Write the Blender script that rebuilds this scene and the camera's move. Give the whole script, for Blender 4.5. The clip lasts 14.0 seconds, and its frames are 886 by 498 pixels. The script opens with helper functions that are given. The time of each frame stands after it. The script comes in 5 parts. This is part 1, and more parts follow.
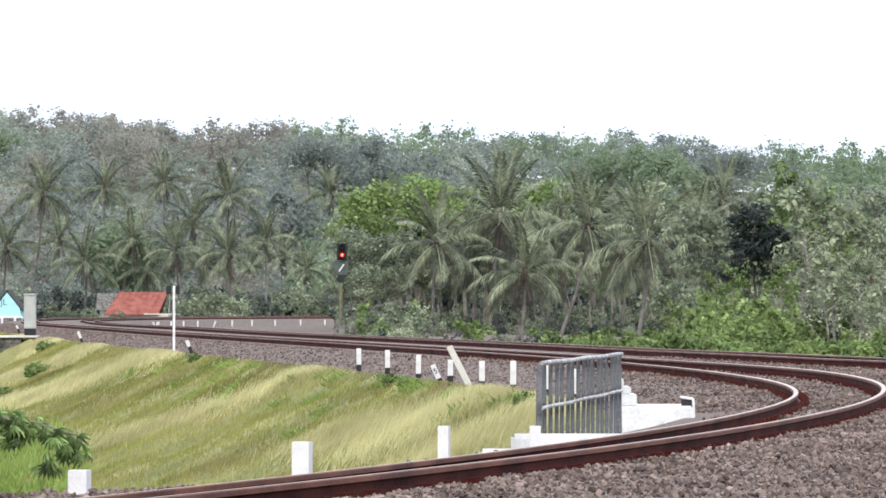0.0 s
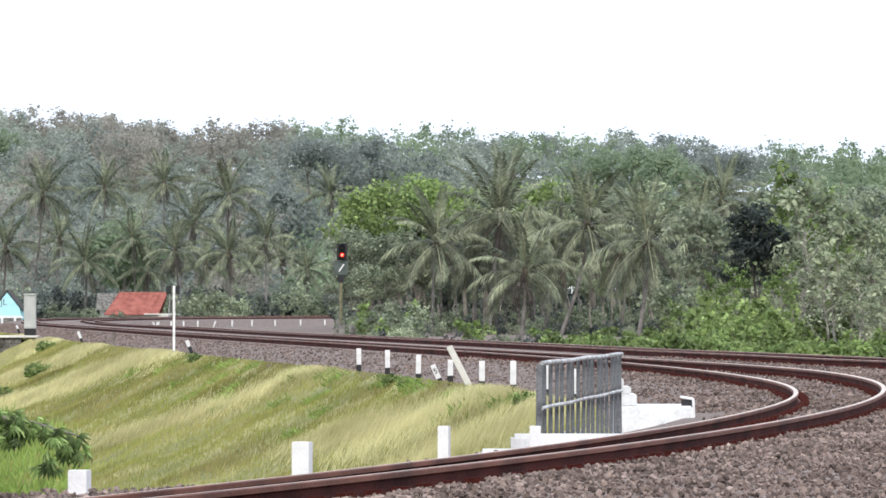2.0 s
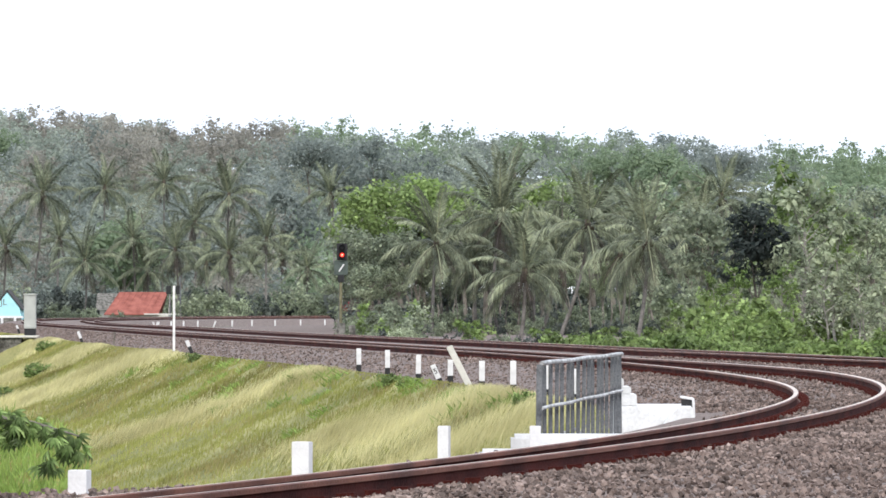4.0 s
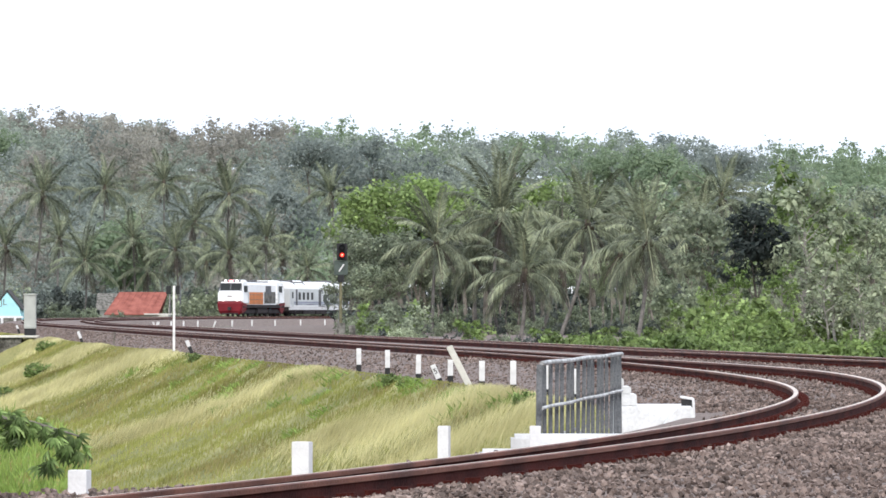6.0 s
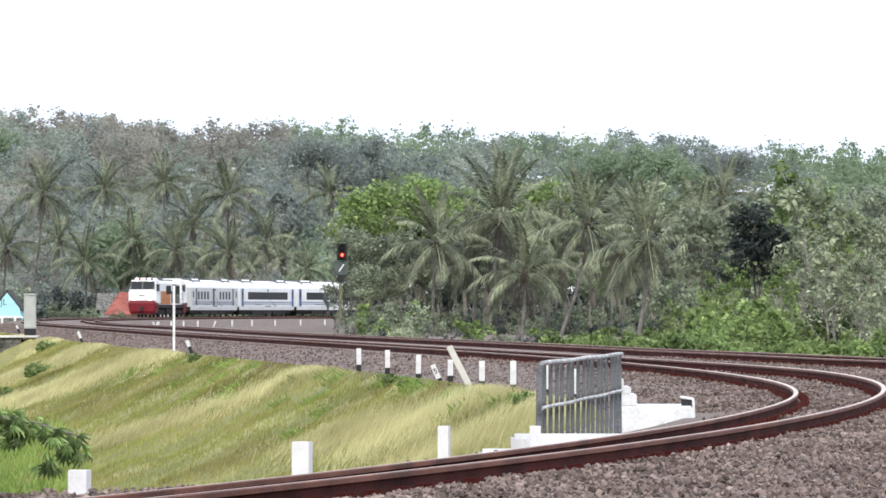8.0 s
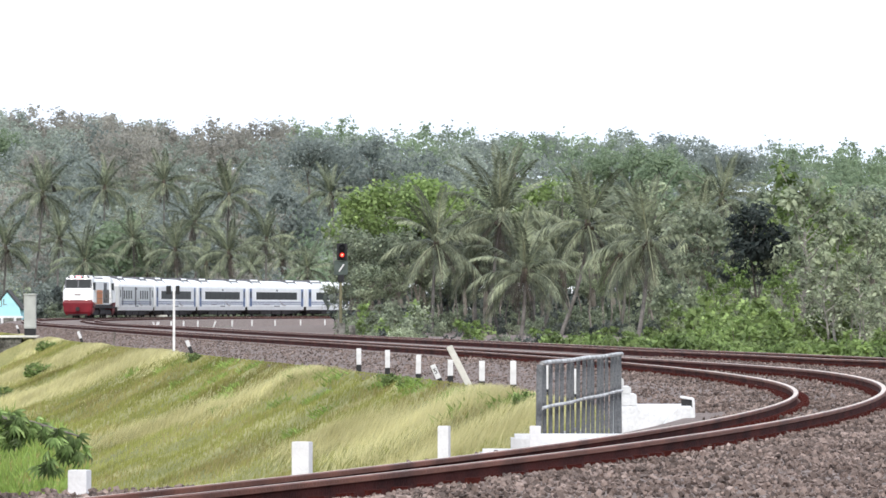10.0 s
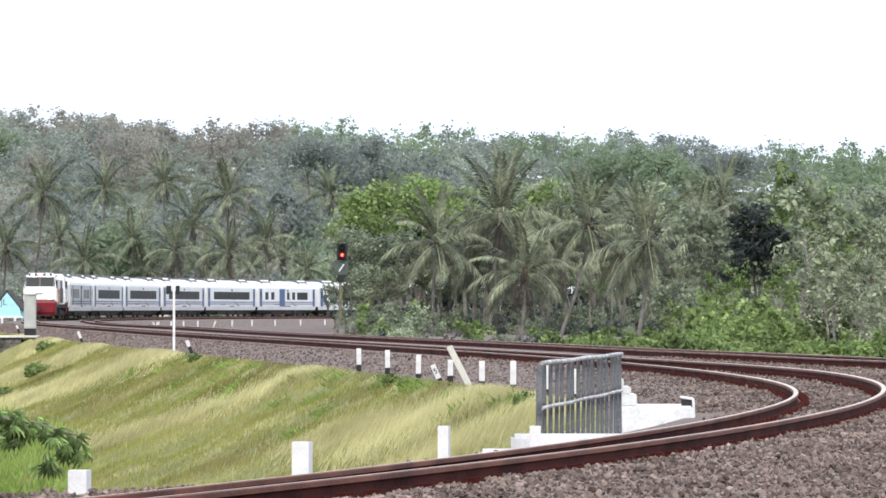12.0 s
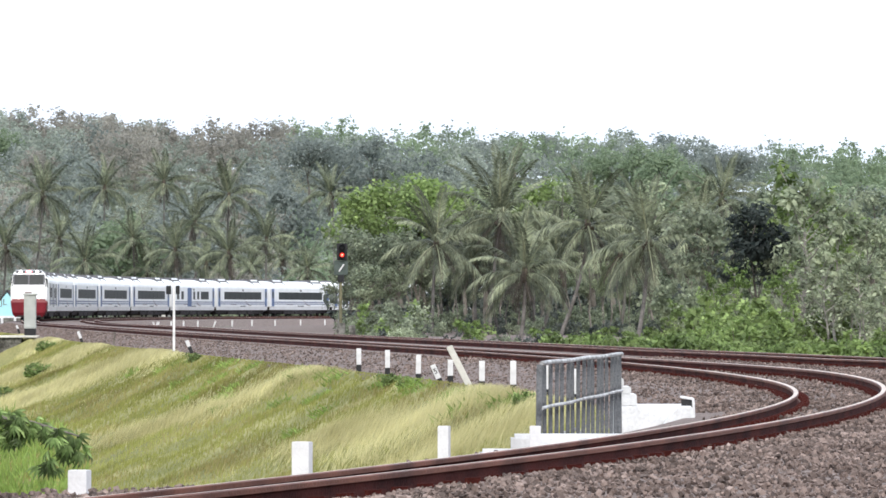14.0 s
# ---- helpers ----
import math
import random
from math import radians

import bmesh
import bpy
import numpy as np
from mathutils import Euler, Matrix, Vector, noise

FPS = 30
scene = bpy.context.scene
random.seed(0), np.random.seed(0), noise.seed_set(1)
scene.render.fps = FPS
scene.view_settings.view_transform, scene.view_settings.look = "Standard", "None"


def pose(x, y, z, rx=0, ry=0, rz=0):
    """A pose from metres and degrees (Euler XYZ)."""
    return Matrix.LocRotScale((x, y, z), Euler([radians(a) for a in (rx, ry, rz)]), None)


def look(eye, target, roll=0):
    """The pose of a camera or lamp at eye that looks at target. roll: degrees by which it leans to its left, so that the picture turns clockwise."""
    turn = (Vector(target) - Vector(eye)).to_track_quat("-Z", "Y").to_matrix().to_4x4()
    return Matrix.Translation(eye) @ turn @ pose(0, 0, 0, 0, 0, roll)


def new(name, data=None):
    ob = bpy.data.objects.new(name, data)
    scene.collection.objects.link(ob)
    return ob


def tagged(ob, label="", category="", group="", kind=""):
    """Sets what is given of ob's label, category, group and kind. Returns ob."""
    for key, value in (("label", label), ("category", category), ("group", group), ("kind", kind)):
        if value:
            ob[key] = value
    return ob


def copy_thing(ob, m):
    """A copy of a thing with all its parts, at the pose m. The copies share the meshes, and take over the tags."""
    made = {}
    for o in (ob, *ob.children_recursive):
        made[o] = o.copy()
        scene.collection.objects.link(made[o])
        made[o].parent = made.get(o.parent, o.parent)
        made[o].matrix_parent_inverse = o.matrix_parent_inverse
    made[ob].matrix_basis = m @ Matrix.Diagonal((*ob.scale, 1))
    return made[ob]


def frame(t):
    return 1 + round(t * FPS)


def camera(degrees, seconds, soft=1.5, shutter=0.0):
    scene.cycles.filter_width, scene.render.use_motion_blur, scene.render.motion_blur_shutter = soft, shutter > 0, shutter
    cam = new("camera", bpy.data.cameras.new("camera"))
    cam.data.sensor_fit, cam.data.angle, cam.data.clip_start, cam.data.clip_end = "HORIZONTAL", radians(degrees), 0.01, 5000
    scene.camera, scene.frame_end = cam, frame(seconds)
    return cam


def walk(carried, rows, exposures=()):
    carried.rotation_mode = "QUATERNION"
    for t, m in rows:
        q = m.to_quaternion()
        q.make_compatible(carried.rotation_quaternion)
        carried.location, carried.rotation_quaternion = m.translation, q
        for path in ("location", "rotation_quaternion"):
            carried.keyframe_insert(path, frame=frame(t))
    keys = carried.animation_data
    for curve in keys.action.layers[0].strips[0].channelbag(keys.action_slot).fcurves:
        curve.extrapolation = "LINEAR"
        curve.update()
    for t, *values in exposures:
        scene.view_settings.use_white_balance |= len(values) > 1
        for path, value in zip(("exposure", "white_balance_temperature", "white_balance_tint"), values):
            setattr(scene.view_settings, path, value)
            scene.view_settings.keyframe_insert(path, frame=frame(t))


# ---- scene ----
cam = camera(9.711, 14.0, soft=1.6)
EYE = (0.0, 0.0, 1.031)
STAND = pose(*EYE, 90.690, 0, 0)
walk(cam, [(0.0, STAND), (14.0, STAND)], [(0.0, 0.1), (14.0, 0.1)])

# ---- light ----
world = bpy.data.worlds.new("overcast_sky")
scene.world = world
world.use_nodes = True
wn = world.node_tree.nodes
sky = wn.new("ShaderNodeTexSky")
sky.sky_type = "NISHITA"
sky.sun_disc = False
sky.sun_elevation, sky.sun_rotation = radians(44), radians(176)
sky.air_density, sky.dust_density = 1.0, 4.0
cloud = wn.new("ShaderNodeMix")
cloud.data_type = "RGBA"
cloud.inputs[0].default_value = 0.82
cloud.inputs[7].default_value = (10.7, 11.8, 13.7, 1)
world.node_tree.links.new(sky.outputs[0], cloud.inputs[6])
world.node_tree.links.new(cloud.outputs[2], wn["Background"].inputs[0])
wn["Background"].inputs[1].default_value = 0.116
sun = new("sun", bpy.data.lights.new("sun", "SUN"))
sun.data.energy, sun.data.angle, sun.data.color = 2.4, radians(14), (1.0, 0.95, 0.86)
sun.matrix_world = look((4, -62, 60), (0, 0, 0))

# ---- the line's plan: curvature along the way, from the near bend out to the far one ----
KNOTS = [-60, -25, -10, 0, 15, 30, 50, 75, 100, 130, 160, 190, 220, 250, 280, 310, 340, 370, 400, 440, 480, 540, 900]
BENDS = [-566, -540, -530, -527, -635, -615, -147, -22, -23, 3, 40, 19, -28, 5, 84, 66, -17, 139, 202, 214, 221, 410, 410]
GRADE, CANT, APART = 0.00104, 0.10615, 4.64
WAY = np.arange(-90, 880, 1.0)
bend = np.interp(WAY, KNOTS, np.array(BENDS) * 1e-5)
turn = np.cumsum(bend)
turn += 0.14613 - turn[90]
way_x, way_y = np.cumsum(np.sin(turn)), np.cumsum(np.cos(turn))
way_x += 3.84995 - way_x[90]
way_y += 55.99077 - way_y[90]
lean = CANT * np.clip(-bend / 0.008, -1, 1)


def smooth(t):
    t = np.clip(t, 0, 1)
    return t * t * (3 - 2 * t)


def along(s, o=0.0, z=0.0):
    """The place s metres along the line, o metres to the right of its left track's middle, z over the rails."""
    s = np.asarray(s, float)
    o = o + 1.3 * smooth((12 - s) / 35) * smooth((np.asarray(o) - 1.2) / 2.4)
    a, k = np.interp(s, WAY, turn), np.interp(s, WAY, lean)
    c = np.clip(o, -0.9, 0.9) * k + (np.clip(np.asarray(o) - APART, -0.9, 0.9) + 0.9) * k * (np.asarray(o) > 2.5) * smooth((s - 20) / 40)
    return np.stack(np.broadcast_arrays(np.interp(s, WAY, way_x) + o * np.cos(a), np.interp(s, WAY, way_y) - o * np.sin(a), z + c + GRADE * s), -1)


def nearest(x, y):
    """For places on the ground: metres along the line, and metres to the right of it."""
    x, y = np.asarray(x, float).ravel(), np.asarray(y, float).ravel()
    s, o = np.empty_like(x), np.empty_like(x)
    sx, sy, st, sw = way_x[::3], way_y[::3], turn[::3], WAY[::3]
    for i in range(0, len(x), 20000):
        a, b = x[i:i + 20000], y[i:i + 20000]
        j = ((a[:, None] - sx) ** 2 + (b[:, None] - sy) ** 2).argmin(1)
        dx, dy = a - sx[j], b - sy[j]
        s[i:i + 20000] = sw[j] + dx * np.sin(st[j]) + dy * np.cos(st[j])
        o[i:i + 20000] = dx * np.cos(st[j]) - dy * np.sin(st[j])
    return s, o


def ground_z(x, y):
    x, y = np.asarray(x, float), np.asarray(y, float)
    s, o = nearest(x, y)
    s, o = s.reshape(x.shape), o.reshape(x.shape)
    base = GRADE * np.clip(s, -60, 560)
    deep = 7.0 - 6.2 * smooth((s - 255) / 70)
    left = -0.5 - deep * (1 - np.exp(-np.clip(-o - 3.3, 0, 400) * 0.58 / deep))
    right = -0.98 - 0.5 * smooth((o - 9) / 25)
    z = np.where(o < -3.1, left, np.where(o > 8.0, right, -0.95))
    swell = 0.10 * np.sin(x * 1.1 + y * 0.23) * np.sin(y * 0.37 - x * 0.5) + 0.06 * np.sin(x * 2.7) * np.sin(y * 0.9)
    z = z + swell * ((o < -4) | (o > 9))
    z = z - 1.2 * smooth((278.6 - y) / 1.5) * smooth((y - 245) / 25) * smooth((-20.6 - x) / 1.2)
    hill = smooth((y - 690) / 440) * (33.4 - 0.043 * (np.clip(x, -250, 250) + 93) + 1.0 * np.sin(x * 0.06 + 3.9) + 0.9 * np.sin(x * 0.17) + 2.6 * smooth((-50 - x) / 30) + 2.7 * np.exp(-((x - 18) / 36) ** 2) - 1.8 * np.exp(-((x + 66) / 9) ** 2))
    return base + z + hill


def ground_at(x, y):
    return float(ground_z(np.array([x]), np.array([y]))[0])


def in_line(px, depth):
    """Sideways metres for a bearing given on the picture plane at that depth."""
    return (px - 784) * depth / 9229


def up_line(py, depth):
    return EYE[2] + (552.2 - py) * depth / 9229


# ---- materials ----
def shader(name, colour, rough=0.8, metal=0.0, vary=0.25, scale=3.0, fine=40.0, bump=0.3, second=None, island=0.0, per=0.0, sheen=0.3):
    """A surface with two sizes of variation, a fine relief, and, where asked, a chance tint for each piece."""
    m = bpy.data.materials.new(name)
    m.use_nodes = True
    n, link = m.node_tree.nodes, m.node_tree.links.new
    b = n["Principled BSDF"]
    b.inputs["Roughness"].default_value, b.inputs["Metallic"].default_value = rough, metal
    b.inputs["Specular IOR Level"].default_value = sheen
    where = n.new("ShaderNodeTexCoord")
    big, small = n.new("ShaderNodeTexNoise"), n.new("ShaderNodeTexNoise")
    big.inputs["Scale"].default_value, small.inputs["Scale"].default_value = scale, fine
    big.inputs["Detail"].default_value, small.inputs["Detail"].default_value = 5, 3
    for t in (big, small):
        link(where.outputs["Object"], t.inputs["Vector"])
    ramp = n.new("ShaderNodeValToRGB")
    dark = [c * (1 - vary) for c in colour]
    bright = second or [min(1, c * (1 + vary)) for c in colour]
    ramp.color_ramp.elements[0].position, ramp.color_ramp.elements[1].position = 0.32, 0.68
    ramp.color_ramp.elements[0].color, ramp.color_ramp.elements[1].color = (*dark, 1), (*bright, 1)
    add = n.new("ShaderNodeMath")
    add.operation = "MULTIPLY_ADD"
    add.inputs[1].default_value, add.inputs[2].default_value = 0.4, -0.2
    link(small.outputs["Fac"], add.inputs[0])
    total = n.new("ShaderNodeMath")
    link(big.outputs["Fac"], total.inputs[0])
    link(add.outputs[0], total.inputs[1])
    link(total.outputs[0], ramp.inputs[0])
    out = ramp.outputs[0]
    for amount, node, socket in ((island, "ShaderNodeNewGeometry", "Random Per Island"), (per, "ShaderNodeObjectInfo", "Random")):
        if amount:
            source, level, mix = n.new(node), n.new("ShaderNodeMapRange"), n.new("ShaderNodeMix")
            level.inputs[3].default_value, level.inputs[4].default_value = 1 - amount, 1 + amount
            mix.data_type, mix.blend_type = "RGBA", "MULTIPLY"
            mix.inputs[0].default_value = 1
            link(source.outputs[socket], level.inputs[0])
            link(out, mix.inputs[6])
            link(level.outputs[0], mix.inputs[7])
            out = mix.outputs[2]
    link(out, b.inputs["Base Color"])
    if bump:
        relief = n.new("ShaderNodeBump")
        relief.inputs["Strength"].default_value, relief.inputs["Distance"].default_value = bump, 0.02
        link(small.outputs["Fac"], relief.inputs["Height"])
        link(relief.outputs[0], b.inputs["Normal"])
    return m


def leafy(name, colour, second, scale=0.25, island=0.45, per=0.25, through_light=0.45, gloss=0.35):
    m = shader(name, colour, 0.72 - 0.5 * gloss, 0, 0.3, scale, 2.0, 0, second, island, per, gloss)
    n, link = m.node_tree.nodes, m.node_tree.links.new
    b, out = n["Principled BSDF"], n["Material Output"]
    colour_out = b.inputs["Base Color"].links[0].from_socket
    thin, mix = n.new("ShaderNodeBsdfTranslucent"), n.new("ShaderNodeMixShader")
    link(colour_out, thin.inputs[0])
    mix.inputs[0].default_value = through_light
    link(b.outputs[0], mix.inputs[1])
    link(thin.outputs[0], mix.inputs[2])
    link(mix.outputs[0], out.inputs[0])
    return m


def glow(name, colour, strength):
    m = bpy.data.materials.new(name)
    m.use_nodes = True
    b = m.node_tree.nodes["Principled BSDF"]
    b.inputs["Base Color"].default_value = (*colour, 1)
    b.inputs["Emission Color"].default_value = (*colour, 1)
    b.inputs["Emission Strength"].default_value = strength
    return m


GROUND = shader("earth_and_grass", (0.21, 0.22, 0.08), 0.95, 0, 0.3, 0.3, 9, 0.6, (0.34, 0.32, 0.14))
FOREST_FLOOR = shader("forest_floor", (0.10, 0.115, 0.07), 0.95, 0, 0.35, 0.2, 5, 0.6, (0.17, 0.18, 0.12))
BALLAST = shader("ballast", (0.168, 0.13, 0.116), 0.95, 0, 0.4, 8.0, 30, 1.0, (0.272, 0.22, 0.202))
STONE = shader("crushed_stone", (0.14, 0.10, 0.086), 0.88, 0, 0.35, 1.0, 30, 0.3, (0.25, 0.193, 0.17), island=0.55)
# Rust with the web's shadow put into it, then a lighter brown for lit flanks.
RUST_SHADED = shader("shaded_rusty_rail", (0.042, 0.008, 0.007), 0.8, 0, 0.4, 1.3, 40, 0.4, (0.092, 0.020, 0.015), sheen=0.12)
HEAD_SIDE_LIT = shader("lit_brown_rail_flank", (0.14, 0.048, 0.032), 0.5, 0.2, 0.4, 1.3, 40, 0.3, (0.24, 0.095, 0.062))
POLISH = shader("worn_rail_head", (0.72, 0.52, 0.38), 0.3, 0.85, 0.25, 1.2, 60, 0.05)
SLEEPER = shader("sleeper_concrete", (0.22, 0.17, 0.15), 0.9, 0, 0.3, 3, 40, 0.3)
WHITE = shader("white_paint", (0.70, 0.69, 0.70), 0.65, 0, 0.12, 4, 40, 0.15)
BLACK = shader("black_paint", (0.02, 0.02, 0.022), 0.6, 0, 0.3, 6, 40, 0.1)
LIME = shader("limewashed_concrete", (0.66, 0.66, 0.67), 0.85, 0, 0.16, 2, 25, 0.4, (0.80, 0.81, 0.82))
ZINC = shader("galvanised_steel", (0.11, 0.115, 0.125), 0.65, 0.1, 0.4, 3, 50, 0.2, (0.24, 0.245, 0.255))
TUBE = shader("pale_worn_tube", (0.40, 0.40, 0.40), 0.6, 0.05, 0.35, 4, 50, 0.2, (0.72, 0.72, 0.72))
CABINET = shader("grey_cabinet_paint", (0.42, 0.43, 0.41), 0.5, 0.1, 0.1, 2, 30, 0.1)
MASONRY = shader("dark_masonry", (0.10, 0.095, 0.085), 0.95, 0, 0.5, 3, 12, 0.6, (0.24, 0.23, 0.21))
TILE = shader("red_roof_tile", (0.26, 0.08, 0.062), 0.85, 0, 0.2, 1.5, 20, 0.3, (0.34, 0.12, 0.095))
PLASTER = shader("pale_plaster", (0.62, 0.60, 0.56), 0.85, 0, 0.15, 1.5, 20, 0.2)
CYAN = shader("pale_blue_plaster", (0.42, 0.74, 0.80), 0.8, 0, 0.08, 1.5, 20, 0.1)
SLATE = shader("dark_roof", (0.06, 0.055, 0.055), 0.85, 0, 0.3, 2, 20, 0.3)
BARK = shader("bark", (0.15, 0.13, 0.11), 0.95, 0, 0.35, 2, 14, 0.5, (0.27, 0.245, 0.215), per=0.2)
PALM_BARK = shader("palm_bark", (0.115, 0.105, 0.095), 0.95, 0, 0.3, 1, 8, 0.4, (0.22, 0.205, 0.19), per=0.35)
LEAF = leafy("tree_leaves", (0.19, 0.235, 0.155), (0.38, 0.42, 0.29))
LEAF_FRESH = leafy("fresh_leaves", (0.165, 0.25, 0.075), (0.34, 0.44, 0.165))
LEAF_PALE = leafy("pale_leaves", (0.265, 0.315, 0.20), (0.485, 0.535, 0.36))
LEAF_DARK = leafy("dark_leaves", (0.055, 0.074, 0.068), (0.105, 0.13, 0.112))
# Undergrowth leaves: the shade between the trunks is put into a darker colour.
LEAF_SHADE = leafy("shade_dark_leaves", (0.07, 0.085, 0.078), (0.15, 0.17, 0.148))
# Leaves of the far hill: haze is mixed into these pale, greyed, low-contrast colours.
LEAF_HAZE = leafy("hazy_woods_leaves", (0.28, 0.33, 0.28), (0.465, 0.51, 0.43), 0.06, 0.15, 0, 0.55)
LEAF_HAZE_FRESH = leafy("hazy_fresh_woods_leaves", (0.23, 0.31, 0.195), (0.38, 0.47, 0.30), 0.06, 0.15, 0, 0.55)
LEAF_HAZE_GREY = leafy("hazy_grey_woods_leaves", (0.32, 0.305, 0.265), (0.48, 0.455, 0.395), 0.06, 0.15, 0, 0.55)
LEAF_HAZE_DEEP = leafy("hazy_deep_woods_leaves", (0.21, 0.25, 0.23), (0.37, 0.41, 0.375), 0.06, 0.18, 0, 0.5)
FROND = leafy("palm_leaves", (0.09, 0.11, 0.08), (0.285, 0.315, 0.205), 5.0, 0.4, 0.4, 0.25, 0.25)
FROND_DRY = leafy("dead_palm_leaves", (0.075, 0.06, 0.05), (0.15, 0.12, 0.10), 5.0, 0.3, 0.3, 0.2)
FROND_RIB = shader("palm_rib", (0.20, 0.215, 0.13), 0.5, 0, 0.2, 3, 20, 0.1, (0.34, 0.35, 0.22), per=0.3)
PALE_BARK = shader("pale_bark", (0.22, 0.205, 0.18), 0.95, 0, 0.35, 2, 14, 0.4, (0.35, 0.33, 0.29), per=0.3)
LUSH = leafy("lush_grass_leaves", (0.20, 0.31, 0.06), (0.33, 0.44, 0.12), 0.3, 0.25, 0, 0.5)
HUSK = shader("brown_husk", (0.085, 0.07, 0.055), 0.9, 0, 0.4, 3, 20, 0.4)
GRASS = leafy("green_grass", (0.26, 0.268, 0.072), (0.415, 0.42, 0.135), 0.12, 0.16, 0, 0.5, 0.1)
GRASS_BROWN = leafy("withered_grass", (0.33, 0.285, 0.12), (0.46, 0.40, 0.175), 0.12, 0.16, 0, 0.5, 0.1)
GRASS_DRY = leafy("dry_grass", (0.62, 0.56, 0.28), (0.80, 0.745, 0.425), 0.15, 0.15, 0, 0.5, 0.1)


# ---- mesh helpers ----
def mesh_of(name, verts, faces, mats=(), slots=None, smoothed=False):
    """A mesh from arrays; faces all with the same number of corners."""
    verts, faces = np.asarray(verts, np.float32).reshape(-1, 3), np.asarray(faces, np.int32)
    me = bpy.data.meshes.new(name)
    me.vertices.add(len(verts))
    me.vertices.foreach_set("co", verts.ravel())
    me.loops.add(faces.size)
    me.loops.foreach_set("vertex_index", faces.ravel())
    me.polygons.add(len(faces))
    me.polygons.foreach_set("loop_start", np.arange(0, faces.size, faces.shape[1], dtype=np.int32))
    if slots is not None:
        me.polygons.foreach_set("material_index", np.asarray(slots, np.int32))
    me.polygons.foreach_set("use_smooth", np.full(len(faces), smoothed))
    for m in mats:
        me.materials.append(m)
    me.update(calc_edges=True)
    me.validate()
    return me


def part(name, bm, material, parent=None, label=""):
    """Links a bmesh, or a ready mesh, as one object under a thing or a part."""
    if isinstance(bm, bmesh.types.BMesh):
        me = bpy.data.meshes.new(name)
        bm.to_mesh(me)
        bm.free()
    else:
        me = bm
    if material and not me.materials:
        for m in (material if isinstance(material, (list, tuple)) else [material]):
            me.materials.append(m)
    ob = new(name, me)
    ob.parent = parent
    if label:
        ob["label"] = label
    return ob


def thing(name, label, category, group="", m=None):
    ob = tagged(new(name), label, category, group)
    if m is not None:
        ob.matrix_basis = m
    return ob


def box(x0, x1, y0, y1, z0, z1, bevel=0.0, bm=None):
    bm = bm or bmesh.new()
    made = bmesh.ops.create_cube(bm, size=1)["verts"]
    for v in made:
        v.co = Vector((x0 + (v.co.x + 0.5) * (x1 - x0), y0 + (v.co.y + 0.5) * (y1 - y0), z0 + (v.co.z + 0.5) * (z1 - z0)))
    if bevel:
        edges = {e for v in made for e in v.link_edges}
        bmesh.ops.bevel(bm, geom=list(edges), offset=bevel, segments=2, affect="EDGES")
    return bm


def rod(a, b, r0, r1=None, sides=8, bm=None):
    bm = bm or bmesh.new()
    a, b = Vector(a), Vector(b)
    made = bmesh.ops.create_cone(bm, cap_ends=True, segments=sides, radius1=r0, radius2=r0 if r1 is None else r1, depth=(b - a).length)["verts"]
    m = Matrix.Translation((a + b) / 2) @ (b - a).to_track_quat("Z", "Y").to_matrix().to_4x4()
    bmesh.ops.transform(bm, matrix=m, verts=made)
    return bm


def tube(points, r, sides=8):
    """A round bar through the points, in one piece."""
    bm = bmesh.new()
    rings = []
    for i, p in enumerate(points):
        d = (points[min(i + 1, len(points) - 1)] - points[max(i - 1, 0)]).normalized()
        u = d.cross(Vector((0, 0, 1))).normalized()
        w = u.cross(d)
        rings.append([bm.verts.new(p + u * r * math.cos(k * 2 * math.pi / sides) + w * r * math.sin(k * 2 * math.pi / sides)) for k in range(sides)])
    for a, b in zip(rings, rings[1:]):
        for k in range(sides):
            bm.faces.new((a[k], a[(k + 1) % sides], b[(k + 1) % sides], b[k]))
    bm.faces.new(rings[0][::-1]), bm.faces.new(rings[-1])
    bmesh.ops.recalc_face_normals(bm, faces=bm.faces[:])
    return bm


def prism(outline, x0, x1, axis="X", bm=None):
    """A flat outline pulled out along an axis: along X it is given as (y, z), along Y as (x, z)."""
    bm = bm or bmesh.new()
    put = (lambda a, p: (a, p[0], p[1])) if axis == "X" else (lambda a, p: (p[0], a, p[1]))
    one, two = [bm.verts.new(put(x0, p)) for p in outline], [bm.verts.new(put(x1, p)) for p in outline]
    bm.faces.new(one[::-1])
    bm.faces.new(two)
    for i in range(len(outline)):
        j = (i + 1) % len(outline)
        bm.faces.new((one[i], one[j], two[j], two[i]))
    bmesh.ops.recalc_face_normals(bm, faces=bm.faces[:])
    return bm


def lettering(name, words, size, material, parent, m):
    curve = bpy.data.curves.new(name, "FONT")
    curve.body, curve.size, curve.extrude = words, size, 0.004
    curve.align_x, curve.align_y = "CENTER", "CENTER"
    curve.materials.append(material)
    ob = new(name, curve)
    me = bpy.data.meshes.new_from_object(ob.evaluated_get(bpy.context.evaluated_depsgraph_get()))
    bpy.data.objects.remove(ob)
    ob = part(name, me, material, parent)
    ob.matrix_basis = m
    return ob


